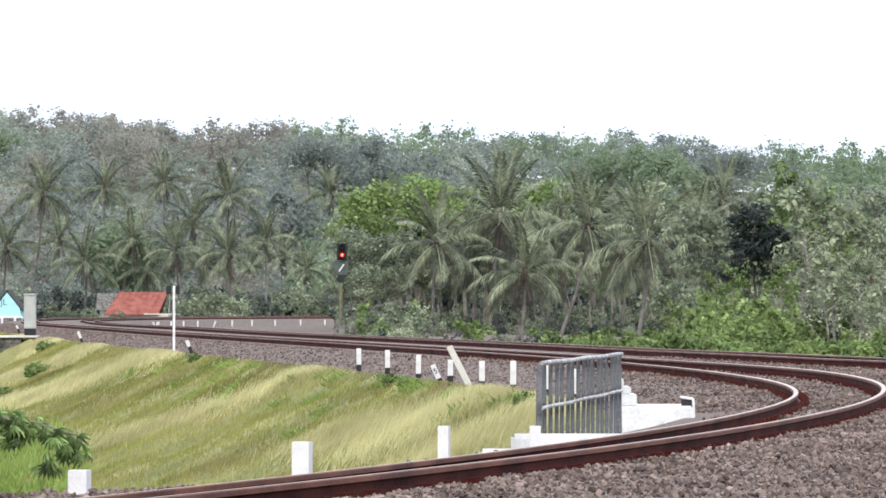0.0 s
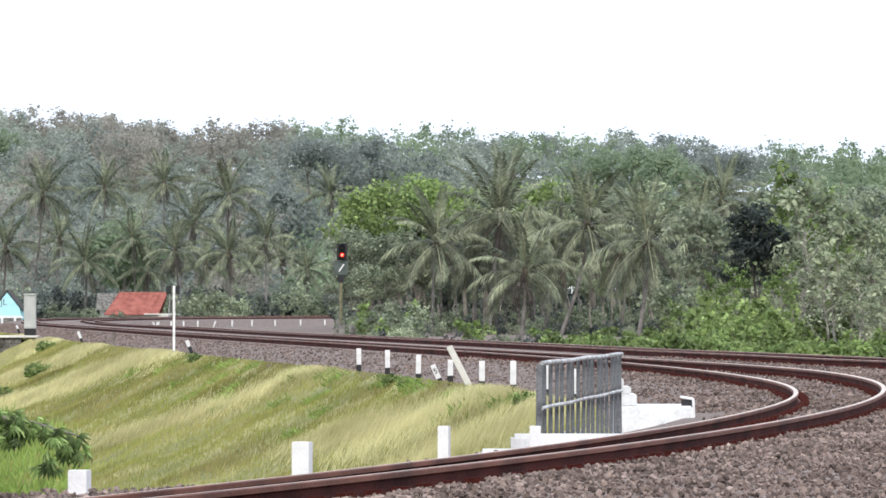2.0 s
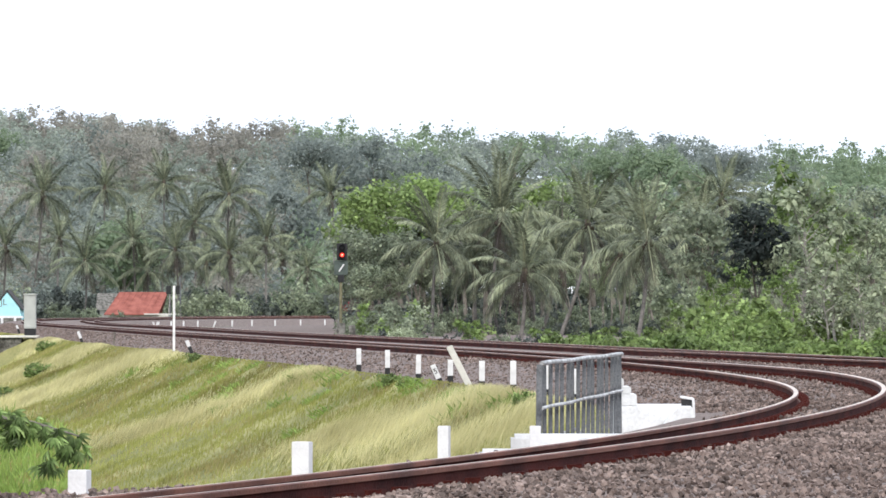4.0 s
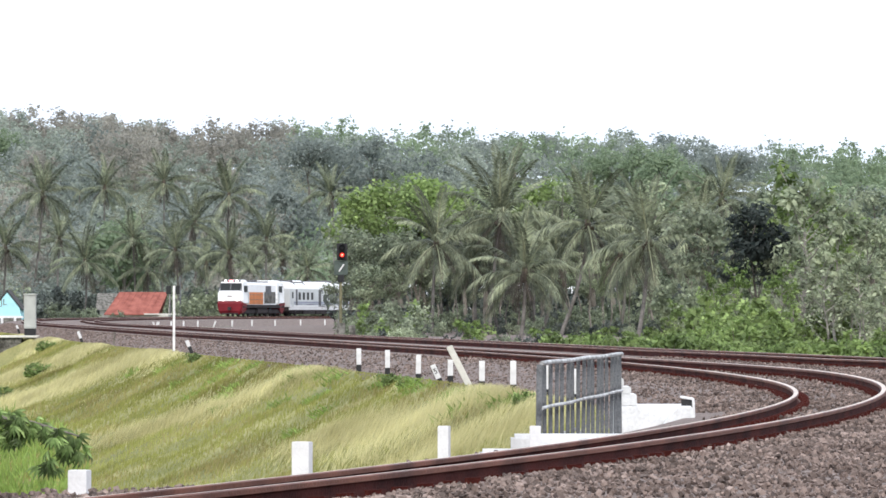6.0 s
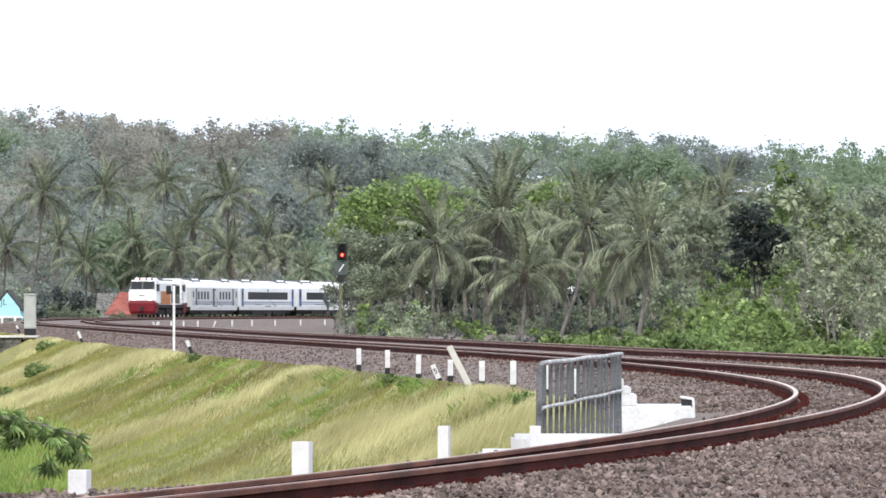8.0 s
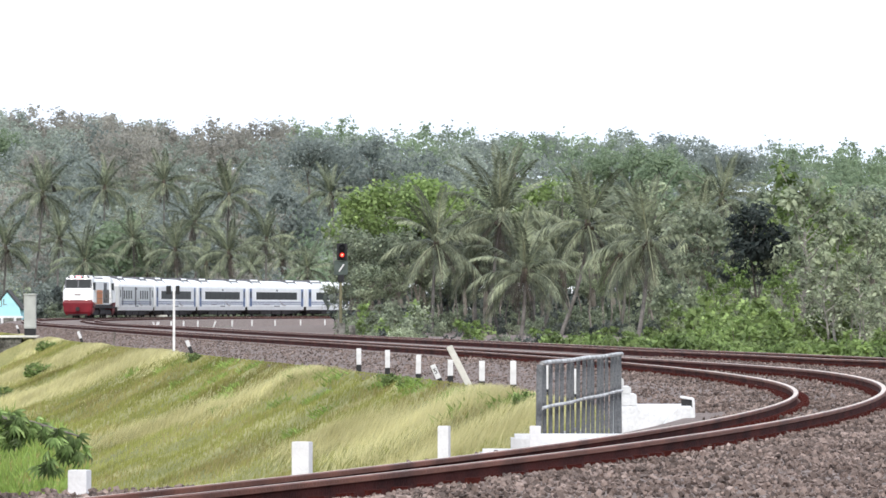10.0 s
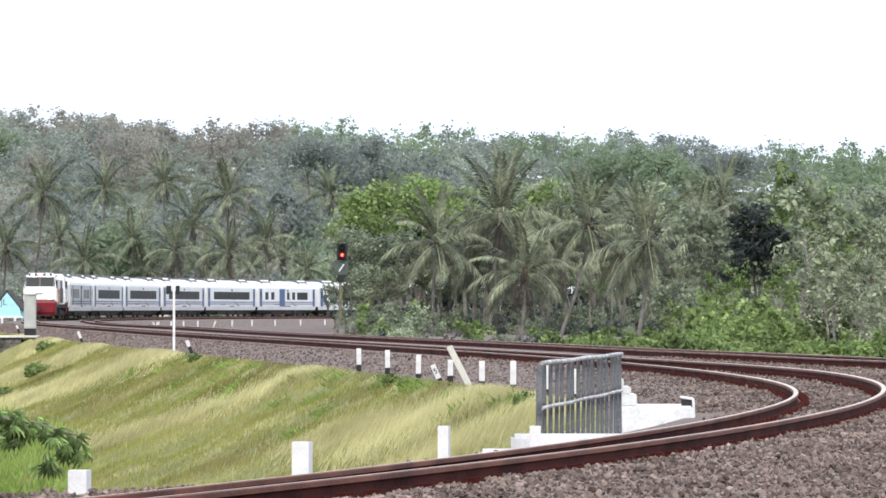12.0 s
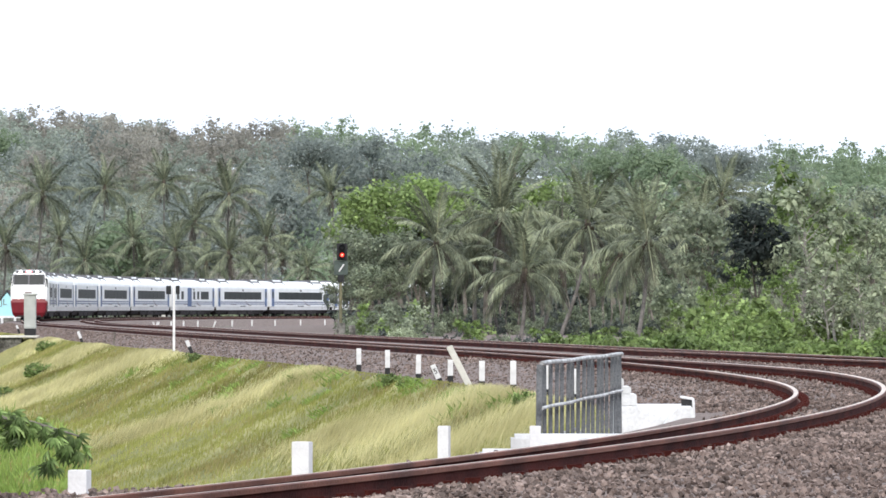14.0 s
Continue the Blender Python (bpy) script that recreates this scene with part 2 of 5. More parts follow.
def sweep(name, profile, s_values, o=0.0, closed=True, mats=(), slots=None, smoothed=False, wobble=0.0):
    """A profile of (offset, height) carried along the line."""
    k = len(profile)
    rows = []
    for a, h in profile:
        rows.append(along(s_values, o + a, h))
    v = np.stack(rows, 1)
    if wobble:
        v[:, :, 2] += (np.random.rand(*v.shape[:2]) - 0.5) * wobble
    n = len(s_values)
    edges = range(k) if closed else range(k - 1)
    f, sl = [], []
    for j in edges:
        q = (j + 1) % k
        base = np.arange(n - 1) * k
        f.append(np.stack([base + j, base + q, base + k + q, base + k + j], 1))
        sl.append(np.full(n - 1, slots[j] if slots else 0))
    return mesh_of(name, v.reshape(-1, 3), np.concatenate(f), mats, np.concatenate(sl), smoothed)


# ---- ground ----
def spread(a, b, step, reach, grow):
    """Even steps between a and b, then steps that grow out to the reach."""
    mid = list(np.arange(a, b, step))
    lo, hi, d = [], [], step
    x, y = mid[0], mid[-1]
    while y < reach[1]:
        d = d * grow
        x, y = x - d, y + d
        lo.append(max(x, reach[0])), hi.append(y)
    return np.unique(np.array(lo + mid + hi))


def build_ground():
    xs = spread(-40, 24, 0.62, (-2500, 2500), 1.12)
    ys = spread(8, 330, 1.6, (-2500, 4500), 1.035)
    gx, gy = np.meshgrid(xs, ys)
    gz = ground_z(gx, gy)
    v = np.stack([gx, gy, gz], -1).reshape(-1, 3)
    w = len(xs)
    i = (np.arange(len(ys) - 1)[:, None] * w + np.arange(w - 1)).ravel()
    me = mesh_of("ground", v, np.stack([i, i + 1, i + w + 1, i + w], 1), [GROUND, FOREST_FLOOR], v[i, 1] > 430, True)
    tagged(new("ground", me), "grassy embankment and flat land below wooded hills", "ground", kind="structure")


def build_line():
    s = np.concatenate([np.arange(-85, 130, 0.8), np.arange(130, 870, 3.0)])
    bed = [(-3.25, -0.75), (-3.0, -0.52), (-1.75, -0.175), (-0.9, -0.155), (0.9, -0.155), (2.3, -0.19), (APART - 0.9, -0.155),
           (APART + 0.9, -0.155), (APART + 1.8, -0.19), (7.7, -0.92), (8.1, -1.2)]
    tagged(new("ballast_bed", sweep("ballast_bed", bed, s, 0, False, [BALLAST], None, False, 0.0)),
           "bed of grey-brown crushed stone under two railway tracks", "ballast", kind="structure")
    wide = [(-4.6, -1.0), (-4.1, -0.34), (-3.3, -0.235), (-1.7, -0.195)]
    tagged(new("ballast_shoulder", sweep("ballast_shoulder", wide, np.arange(-80, -18, 0.8), 0, False, [BALLAST])),
           "wide shoulder of crushed stone beside the near track", "ballast", kind="structure")
    verge = [(7.95, -0.98), (8.2, -0.90), (12, -0.80), (22, -0.95), (34, -1.2), (44, -1.22), (46, -1.8)]
    tagged(new("gravel_verge", sweep("gravel_verge", verge, np.arange(120, 560, 3.0), 0, False, [BALLAST])),
           "brown gravel verge beside the ballast", "verge", kind="structure")
    rail = [(-0.070, -0.172), (0.070, -0.172), (0.068, -0.160), (0.012, -0.142), (0.009, -0.052), (0.034, -0.040), (0.036, -0.010),
            (0.028, -0.001), (-0.028, -0.001), (-0.036, -0.010), (-0.034, -0.040), (-0.009, -0.052), (-0.012, -0.142), (-0.068, -0.160)]
    # Material by face: shadow-dark rust, worn top, flanks coloured as lit.
    worn = [0, 0, 0, 0, 0, 2, 2, 1, 2, 2, 0, 0, 0, 0]
    sleeper = bmesh.new()
    box(-1.0, 1.0, -0.11, 0.11, -0.37, -0.168, 0.02, sleeper)
    for x in (-0.68, -0.46, 0.46, 0.68):
        box(x - 0.055, x + 0.055, -0.045, 0.045, -0.17, -0.095, 0, sleeper)
    plain = bpy.data.meshes.new("sleeper")
    sleeper.to_mesh(plain)
    sleeper.free()
    plain.materials.append(SLEEPER)
    plain.materials.append(RUST_SHADED)
    for p in plain.polygons:
        if p.center.z > -0.168 and abs(p.center.x) < 0.75:
            p.material_index = 1
    for middle, words in ((0.0, "railway track with rusty rails on sleepers in crushed stone"), (APART, "second railway track with rusty rails beside the first")):
        track = tagged(new("railway_track"), words, "railway track", "pair of tracks", "structure")
        for side in (-0.5685, 0.5685):
            part("rail", sweep("rail", rail, s, middle + side, True, [RUST_SHADED, POLISH, HEAD_SIDE_LIT], worn), None, track)
        low = -45 if middle == 0 else 35
        for i in range(200 if middle == 0 else 60):
            a = low + i * 0.6
            p = along(a, middle)
            ob = part("sleeper", plain, None, track)
            tilt = float(np.interp(a, WAY, lean))
            ob.matrix_basis = Matrix.Translation(p) @ pose(0, 0, 0, 0, 0, -math.degrees(float(np.interp(a, WAY, turn)))) @ Matrix.Rotation(-tilt, 4, "Y")


def build_stones():
    """Loose crushed stones over the near stretches of the bed: rough blocks with knocked corners."""
    corner = np.array([(a, b, c) for c in (-1, 1) for b in (-1, 1) for a in (-1, 1)], float) * 0.62
    tri = np.array([(0, 2, 3), (0, 3, 1), (4, 5, 7), (4, 7, 6), (0, 1, 5), (0, 5, 4), (2, 6, 7), (2, 7, 3), (0, 4, 6), (0, 6, 2), (1, 3, 7), (1, 7, 5)])
    rng = np.random.default_rng(3)
    plots = ((-27, 14, 0.1, 2.75, 36000), (-24, 14, -2.95, 0.1, 9000), (12, 42, -2.95, 2.9, 12000), (36, 70, -2.95, 4.3, 12000), (66, 330, -3.0, -1.3, 15000),
             (-34, -18.3, -4.0, -1.7, 2500))
    s = np.concatenate([rng.uniform(a, b, n) for a, b, c, d, n in plots])
    o = np.concatenate([rng.uniform(c, d, n) for a, b, c, d, n in plots])
    clear = ~((s > -7) & (s < 9) & (o < -1.35))
    keep = clear & (np.min(np.abs(o[:, None] - np.array([-0.5685, 0.5685, APART - 0.5685])), 1) > 0.09)
    s, o = s[keep], o[keep]
    z = np.interp(o, [-3.0, -1.75, -0.9, 0.9, 2.3, APART - 0.9], [-0.52, -0.175, -0.155, -0.155, -0.19, -0.155])
    z = np.where((s < -18.3) & (o < -1.7), np.interp(o, [-4.1, -3.3, -1.7], [-0.33, -0.225, -0.19]), z)
    heap = np.array([noise.noise((a * 1.3, b * 1.6, 0)) for a, b in zip(s, o)]) * 0.035
    p = along(s, o, 0)
    p[:, 2] += z + heap + rng.uniform(-0.012, 0.026, len(s))
    size = rng.uniform(0.011, 0.029, len(s)) * np.where(s > 66, 1.25, 0.97)
    v = corner[None] * (1 + rng.uniform(-0.4, 0.35, (len(s), 8, 1))) + rng.uniform(-0.22, 0.22, (len(s), 8, 3))
    v = v * size[:, None, None] * rng.uniform(0.65, 1.3, (len(s), 1, 3))
    q = rng.normal(0, 1, (len(s), 4))
    q /= np.linalg.norm(q, axis=1)[:, None]
    w, x, y, zq = q.T
    spin = np.stack([1 - 2 * (y * y + zq * zq), 2 * (x * y - w * zq), 2 * (x * zq + w * y), 2 * (x * y + w * zq), 1 - 2 * (x * x + zq * zq), 2 * (y * zq - w * x),
                     2 * (x * zq - w * y), 2 * (y * zq + w * x), 1 - 2 * (x * x + y * y)], 1).reshape(-1, 3, 3)
    v = np.einsum("nij,nkj->nki", spin, v) + p[:, None]
    f = tri[None] + (np.arange(len(s)) * 8)[:, None, None]
    tagged(new("ballast_stones", mesh_of("ballast_stones", v.reshape(-1, 3), f.reshape(-1, 3), [STONE])),
           "loose grey and brown crushed stones between the rails", "ballast stones", kind="stuff")


def build_grass():
    rng = np.random.default_rng(5)

    def blades(name, count, kind, label, material, tall):
        """Fine blades that lean with the wind: 'dry' grows in slanting drifts, 'green' between them, 'brown' in patches."""
        s = 18 + 312 * rng.uniform(0, 1, count * 3) ** 1.35
        o = -3.2 - rng.uniform(0, 1, count * 3) ** 1.15 * 11.5
        q = s + 3.3 * o
        q = q + 3.5 * np.array([noise.noise((a * 0.06, b * 0.3, 1.5)) for a, b in zip(s, o)])
        fleck = np.array([noise.noise((a * 0.22, b * 0.5, 4.5)) for a, b in zip(s, o)])
        band = sum(k * np.exp(-((q - c) / w) ** 2) for c, w, k in ((20, 8, 0.7), (35, 5.5, 1), (67, 5.0, 0.85), (120, 8.5, 1), (152, 8, 0.8), (192, 11, 0.9), (222, 12, 0.8)))
        band = band * (1 - 0.8 * smooth((-o - 7.2) / 2.6) * (s < 130))
        band = band * (1 - 0.85 * smooth((-o - 5.7) / 1.5) * smooth((78 - s) / 8))
        if kind == "dry":
            chance = np.clip(band * (1 + 0.6 * fleck) - 0.06, 0.006, 1)
        elif kind == "green":
            chance = np.clip(0.8 - band * 0.8 + 0.5 * fleck, 0.06, 1)
        else:
            chance = np.clip(0.25 - 1.6 * fleck - 0.4 * band, 0.02, 1)
        keep = rng.uniform(0, 1, len(s)) < chance
        s, o, band = s[keep][:count], o[keep][:count], band[keep][:count]
        p = along(s, o, 0)
        open_wall = ~((p[:, 0] < -19.8) & (p[:, 1] > 262) & (p[:, 1] < 280))
        s, o, band, p = s[open_wall], o[open_wall], band[open_wall], p[open_wall]
        n = len(s)
        p[:, 2] = ground_z(p[:, 0], p[:, 1]) - 0.03
        h = rng.uniform(0.35, 1.0, n) * (tall * (0.4 + 0.6 * np.clip(band, 0, 1)) if kind == "dry" else tall)
        h = h * np.clip((-o - 3.0) / 1.0, 0.25, 1)
        a = rng.uniform(0, 2 * math.pi, n)
        w = rng.uniform(0.005, 0.011, n) * np.clip(p[:, 1] / 110, 0.8, 2.2) * (1 if kind == "dry" else 1.4)
        side = np.stack([np.cos(a) * w, np.sin(a) * w, 0 * a], 1)
        lay = 0.55 if kind == "dry" else 0.2
        bow = np.stack([lay * h + rng.normal(0, 0.22, n) * h, rng.normal(0, 0.35, n) * h, 0 * h], 1)
        tip = p + bow + np.stack([0 * h, 0 * h, h], 1)
        v = np.stack([p - side, p + side, tip], 1)
        f = (np.arange(n) * 3)[:, None] + np.arange(3)
        tagged(new(name, mesh_of(name, v.reshape(-1, 3), f, [material])), label, "grass", kind="stuff")

    n = 9000
    s, o = rng.uniform(70, 170, n * 6), rng.uniform(-13.5, -7, n * 6)
    p = along(s, o, 0)
    p[:, 2] = ground_z(p[:, 0], p[:, 1])
    px = 784 + 9229 * p[:, 0] / p[:, 1]
    lush = (px < 135 + 20 * np.sin(s)) & (o < -8.6 + 0.5 * np.sin(s * 0.7))
    p = p[lush][:n]
    spots = np.concatenate([rng.uniform(40, 130, 22), rng.uniform(60, 110, 12)])
    ts = np.repeat(spots, 70) + rng.normal(0, 0.5, 34 * 70)
    to = np.repeat(-3.6 - rng.uniform(0, 1.5, 34) ** 2, 70) + rng.normal(0, 0.16, 34 * 70)
    tuft = along(ts, np.minimum(to, -3.4), 0)
    tuft[:, 2] = ground_z(tuft[:, 0], tuft[:, 1])
    p = np.concatenate([p, tuft])
    n = len(p)
    a, h, w = rng.uniform(0, 6.28, n), rng.uniform(0.2, 0.5, n), rng.uniform(0.02, 0.05, n)
    h[-34 * 70:] *= 0.34
    side = np.stack([np.cos(a) * w, np.sin(a) * w, 0 * a], 1)
    v = np.stack([p - side, p + side, p + np.stack([rng.normal(0, 0.15, n), rng.normal(0, 0.15, n), h], 1)], 1)
    tagged(new("lush_grass", mesh_of("lush_grass", v.reshape(-1, 3), (np.arange(n) * 3)[:, None] + np.arange(3), [LUSH])),
           "bright green lush grass in tufts and low on the slope", "grass", kind="stuff")
    blades("dry_grass", 260000, "dry", "tall straw-yellow dry grass on the embankment slope", GRASS_DRY, 0.55)
    blades("green_grass", 230000, "green", "short green grass on the embankment slope", GRASS, 0.2)
    blades("withered_grass", 90000, "brown", "short brown withered grass on the embankment slope", GRASS_BROWN, 0.22)


build_ground()
build_line()


# ---- plants ----
def clumps(count, spread_xyz, centre, rng, shell=0.55):
    """Clump middles spread through a crown's outer part."""
    d = rng.normal(0, 1, (count, 3))
    d /= np.linalg.norm(d, axis=1)[:, None]
    return np.array(centre) + d * np.array(spread_xyz) * (shell + (1 - shell) * rng.uniform(0, 1, (count, 1)))


def leaves(middles, reach, each, size, rng, droop=0.3):
    """Small folded leaves round each clump's middle: corners and four-cornered faces."""
    m = np.repeat(middles, each, 0)
    d = rng.normal(0, 1, m.shape)
    d /= np.linalg.norm(d, axis=1)[:, None]
    r = np.repeat(reach * rng.uniform(0.6, 1.3, (len(middles), 1)), each, 0)
    p = m + d * r * rng.uniform(0.35, 1, (len(m), 1)) * np.array([1, 1, 0.75])
    face = d * 0.55 + rng.normal(0, 0.45, m.shape) + np.array([0, 0, 0.6])
    u = np.cross(face, rng.normal(0, 1, m.shape))
    u[:, 2] -= droop * np.linalg.norm(u, axis=1)
    u /= np.linalg.norm(u, axis=1)[:, None] + 1e-9
    w = np.cross(u, face)
    w /= np.linalg.norm(w, axis=1)[:, None] + 1e-9
    s = size * rng.uniform(0.6, 1.4, (len(m), 1))
    v = np.stack([p - u * s * 0.5, p + w * s * 0.28, p + u * s * 0.5, p - w * s * 0.28], 1)
    v[:, 1::2, 2] += (s * 0.08)
    return v.reshape(-1, 3), (np.arange(len(m)) * 4)[:, None] + np.arange(4)


def limb_mesh(name, height, radius, tips, rng, material):
    bm = bmesh.new()
    lastp, n = Vector((0, 0, -0.4)), 4
    joints = [lastp]
    for i in range(1, n + 1):
        q = Vector((rng.normal(0, 0.03) * height, rng.normal(0, 0.03) * height, height * i / n))
        rod(lastp, q, radius * (1 - 0.18 * (i - 1)), radius * (1 - 0.18 * i), 7, bm)
        lastp = q
        joints.append(q)
    for t in tips:
        a = joints[int(rng.integers(2, n + 1))]
        b = Vector([float(c) for c in t])
        k = a.lerp(b, 0.5) + Vector((0, 0, 0.08 * height))
        rod(a, k, radius * 0.38, radius * 0.24, 5, bm)
        rod(k, b, radius * 0.24, radius * 0.08, 5, bm)
    me = bpy.data.meshes.new(name)
    bm.to_mesh(me)
    bm.free()
    me.materials.append(material)
    return me


def tree(seed, height, stem, wide, leaf, size, count, each, label, name="broadleaf_tree", category="tree", shell=0.5, girth=1.0):
    """A tree of the given height; its clear stem, half width, leaf material, leaf length and how stout it is."""
    rng = np.random.default_rng(seed)
    ob = thing(name, label, category)
    half = (height - stem) / 2
    c = clumps(count, (wide, wide, half * 0.9), (0, 0, stem + half), rng, shell)
    c[:, :2] *= (0.65 + 0.5 * rng.uniform(0, 1, (count, 1)))
    part("trunk", limb_mesh("trunk", stem + half * 0.9, (height * 0.018 + 0.03) * girth, c[:9], rng, BARK), None, ob)
    v, f = leaves(c, wide * 0.36, each, size, rng)
    part("crown", mesh_of("crown", v, f, [leaf]), None, ob)
    return ob


def sapling(seed, height, leaf, size, each, label, reach=0.42, limbs=12):
    """A slender young tree: a thin pale stem, rising limbs, and small tufts of broad leaves with gaps between."""
    rng = np.random.default_rng(seed)
    ob = thing("young_tree", label, "tree", "young trees beside the railway")
    bm = bmesh.new()
    axis = [Vector((0.02 * height * math.sin(i * 0.8 + seed), 0.015 * height * math.cos(i * 1.1), height * i / 8 - 0.3)) for i in range(9)]
    for i in range(8):
        r = 0.07 * (1 - i / 9)
        rod(axis[i], axis[i + 1], r, r * 0.88, 6, bm)
    tips = [np.array(axis[8])]
    for i in range(limbs):
        u = 0.28 + 0.68 * (i + rng.uniform(0, 1)) / limbs
        k = min(7, int(u * 8))
        a = axis[k].lerp(axis[k + 1], u * 8 - k)
        turn_by, out = i * 2.4 + rng.uniform(-0.4, 0.4), height * (0.30 - 0.20 * u) * rng.uniform(0.7, 1.2)
        b = a + Vector((math.cos(turn_by) * out, math.sin(turn_by) * out, out * rng.uniform(0.5, 1.2)))
        mid = a.lerp(b, 0.55) - Vector((0, 0, 0.12 * out))
        rod(a, mid, 0.032, 0.022, 5, bm)
        rod(mid, b, 0.022, 0.008, 5, bm)
        for q in (b, mid.lerp(b, 0.5), mid):
            tips.append(np.array(q) + rng.normal(0, 0.12, 3))
    part("trunk", bm, PALE_BARK, ob)
    v, f = leaves(np.array(tips), reach, each, size, rng, 0.35)
    part("crown", mesh_of("crown", v, f, [leaf]), None, ob)
    return ob


def bush(seed, wide, high, leaf, size, count, each, label, name="bush"):
    rng = np.random.default_rng(seed)
    ob = thing(name, label, "bush")
    c = clumps(count, (wide, wide, high * 0.5), (0, 0, high * 0.45), rng, 0.3)
    c[:, 2] = np.clip(c[:, 2], 0.05, None)
    bm = bmesh.new()
    for t in c[:7]:
        rod((0, 0, -0.3), t, 0.03, 0.01, 5, bm)
    part("stem", bm, BARK, ob)
    v, f = leaves(c, wide * 0.3, each, size, rng)
    part("foliage", mesh_of("foliage", v, f, [leaf]), None, ob)
    return ob


def frond_mesh(name, rise, droop, rng, material, pairs=44, hang=0.5):
    """A feather leaf one metre long: a bowed rib with a row of hanging leaflets on each side. It starts at the origin and reaches out along x."""
    n = pairs + 6
    t = np.linspace(0, 1, n)
    tilt = np.radians(rise) - np.radians(droop) * t ** 1.25
    x = np.concatenate([[0], np.cumsum(np.cos(tilt[:-1]))]) / (n - 1)
    z = np.concatenate([[0], np.cumsum(np.sin(tilt[:-1]))]) / (n - 1)
    v, f = [], []
    for i in range(n - 1):
        w = 0.012 * (1 - t[i]) + 0.003
        k = len(v)
        v += [(x[i], -w, z[i]), (x[i], w, z[i]), (x[i + 1], w * 0.8, z[i + 1]), (x[i + 1], -w * 0.8, z[i + 1])]
        f.append((k, k + 1, k + 2, k + 3))
    for i in range(6, n):
        ln = 0.20 * math.sin(math.pi * min(1, 0.14 + 0.8 * t[i])) ** 0.7 + 0.02
        c, q = math.cos(tilt[i]), math.sin(tilt[i])
        for side in (-1, 1):
            j, dip = ln * rng.uniform(0.75, 1.15), hang * rng.uniform(0.6, 1.3)
            out, on = 0.62 * j, 0.55 * j
            tip = (x[i] + on * c, side * out * 0.9, z[i] + on * q - j * dip)
            mid = (x[i] + on * c * 0.5, side * out * 0.55, z[i] + on * q * 0.5 - j * dip * 0.22)
            k = len(v)
            v += [(x[i], 0, z[i]), (mid[0] - 0.011 * c, mid[1], mid[2] - 0.011 * q), tip, (mid[0] + 0.011 * c, mid[1], mid[2] + 0.011 * q)]
            f.append((k, k + 1, k + 2, k + 3))
    return mesh_of(name, v, f, [material, FROND_RIB if material is FROND else material], [1] * (n - 1) + [0] * (len(f) - n + 1))


AGES = ((80, 30, 0.18), (66, 46, 0.3), (48, 66, 0.45), (28, 76, 0.6), (6, 72, 0.75), (-20, 54, 0.85))
frond_rng = np.random.default_rng(77)
FRONDS = [[frond_mesh("frond", a + k * 4, b, frond_rng, FROND, hang=h) for k in (-1, 1)] for a, b, h in AGES]
DEAD = [frond_mesh("dead_frond", a, 38, frond_rng, FROND_DRY, 26, 0.6) for a in (-62, -34)]


def palm(seed, stem, length, label, dead=4, count=20, shift=0.0):
    """A coconut palm with its stem's height, its leaves' length and how far its foot stands aside; leaves are parts of their own."""
    rng = np.random.default_rng(seed)
    ob = thing("coconut_palm", label, "palm tree")
    bm = bmesh.new()
    sway = rng.normal(0, 0.02) * stem
    a = Vector((shift, 0, -0.5))
    for i in range(1, 11):
        u = i / 10
        b = Vector((shift * (1 - u) ** 1.4 + sway * math.sin(math.pi * u), 0.3 * sway * u, stem * u))
        rod(a, b, 0.165 - 0.006 * i, 0.159 - 0.006 * i, 8, bm)
        a = b
    part("trunk", bm, PALM_BARK, ob)
    for i in range(count + dead):
        gone = i >= count
        k = min(5, int((i + rng.uniform(-0.5, 0.5)) / count * 6)) if not gone else 0
        me = DEAD[i % 2] if gone else FRONDS[max(0, k)][i % 2]
        fr = part("dead_frond" if gone else "frond", me, None, ob)
        fr.matrix_basis = Matrix.Translation(a) @ pose(0, 0, 0, rng.uniform(-14, 14), rng.uniform(-7, 7), i * 137.5 + rng.uniform(-18, 18))
        fr.scale = [length * rng.uniform(0.85, 1.1) * (0.62 if gone else 1)] * 3
    nuts = bmesh.new()
    for i in range(9):
        q = bmesh.ops.create_icosphere(nuts, subdivisions=1, radius=0.17)["verts"]
        bmesh.ops.translate(nuts, verts=q, vec=a + Vector((0.36 * math.cos(i * 0.9), 0.36 * math.sin(i * 0.9), -0.25 - 0.14 * (i % 3))))
    rod(a - Vector((0, 0, 0.6)), a + Vector((0, 0, 0.7)), 0.34, 0.14, 9, nuts)
    part("crownshaft", nuts, HUSK, ob)
    return ob


def stand(ob, px, depth, z=None, spin=0, scale=1.0):
    x = in_line(px, depth)
    ob.matrix_basis = pose(x, depth, ground_at(x, depth) if z is None else z, 0, 0, spin) @ Matrix.Scale(scale, 4)
    return ob


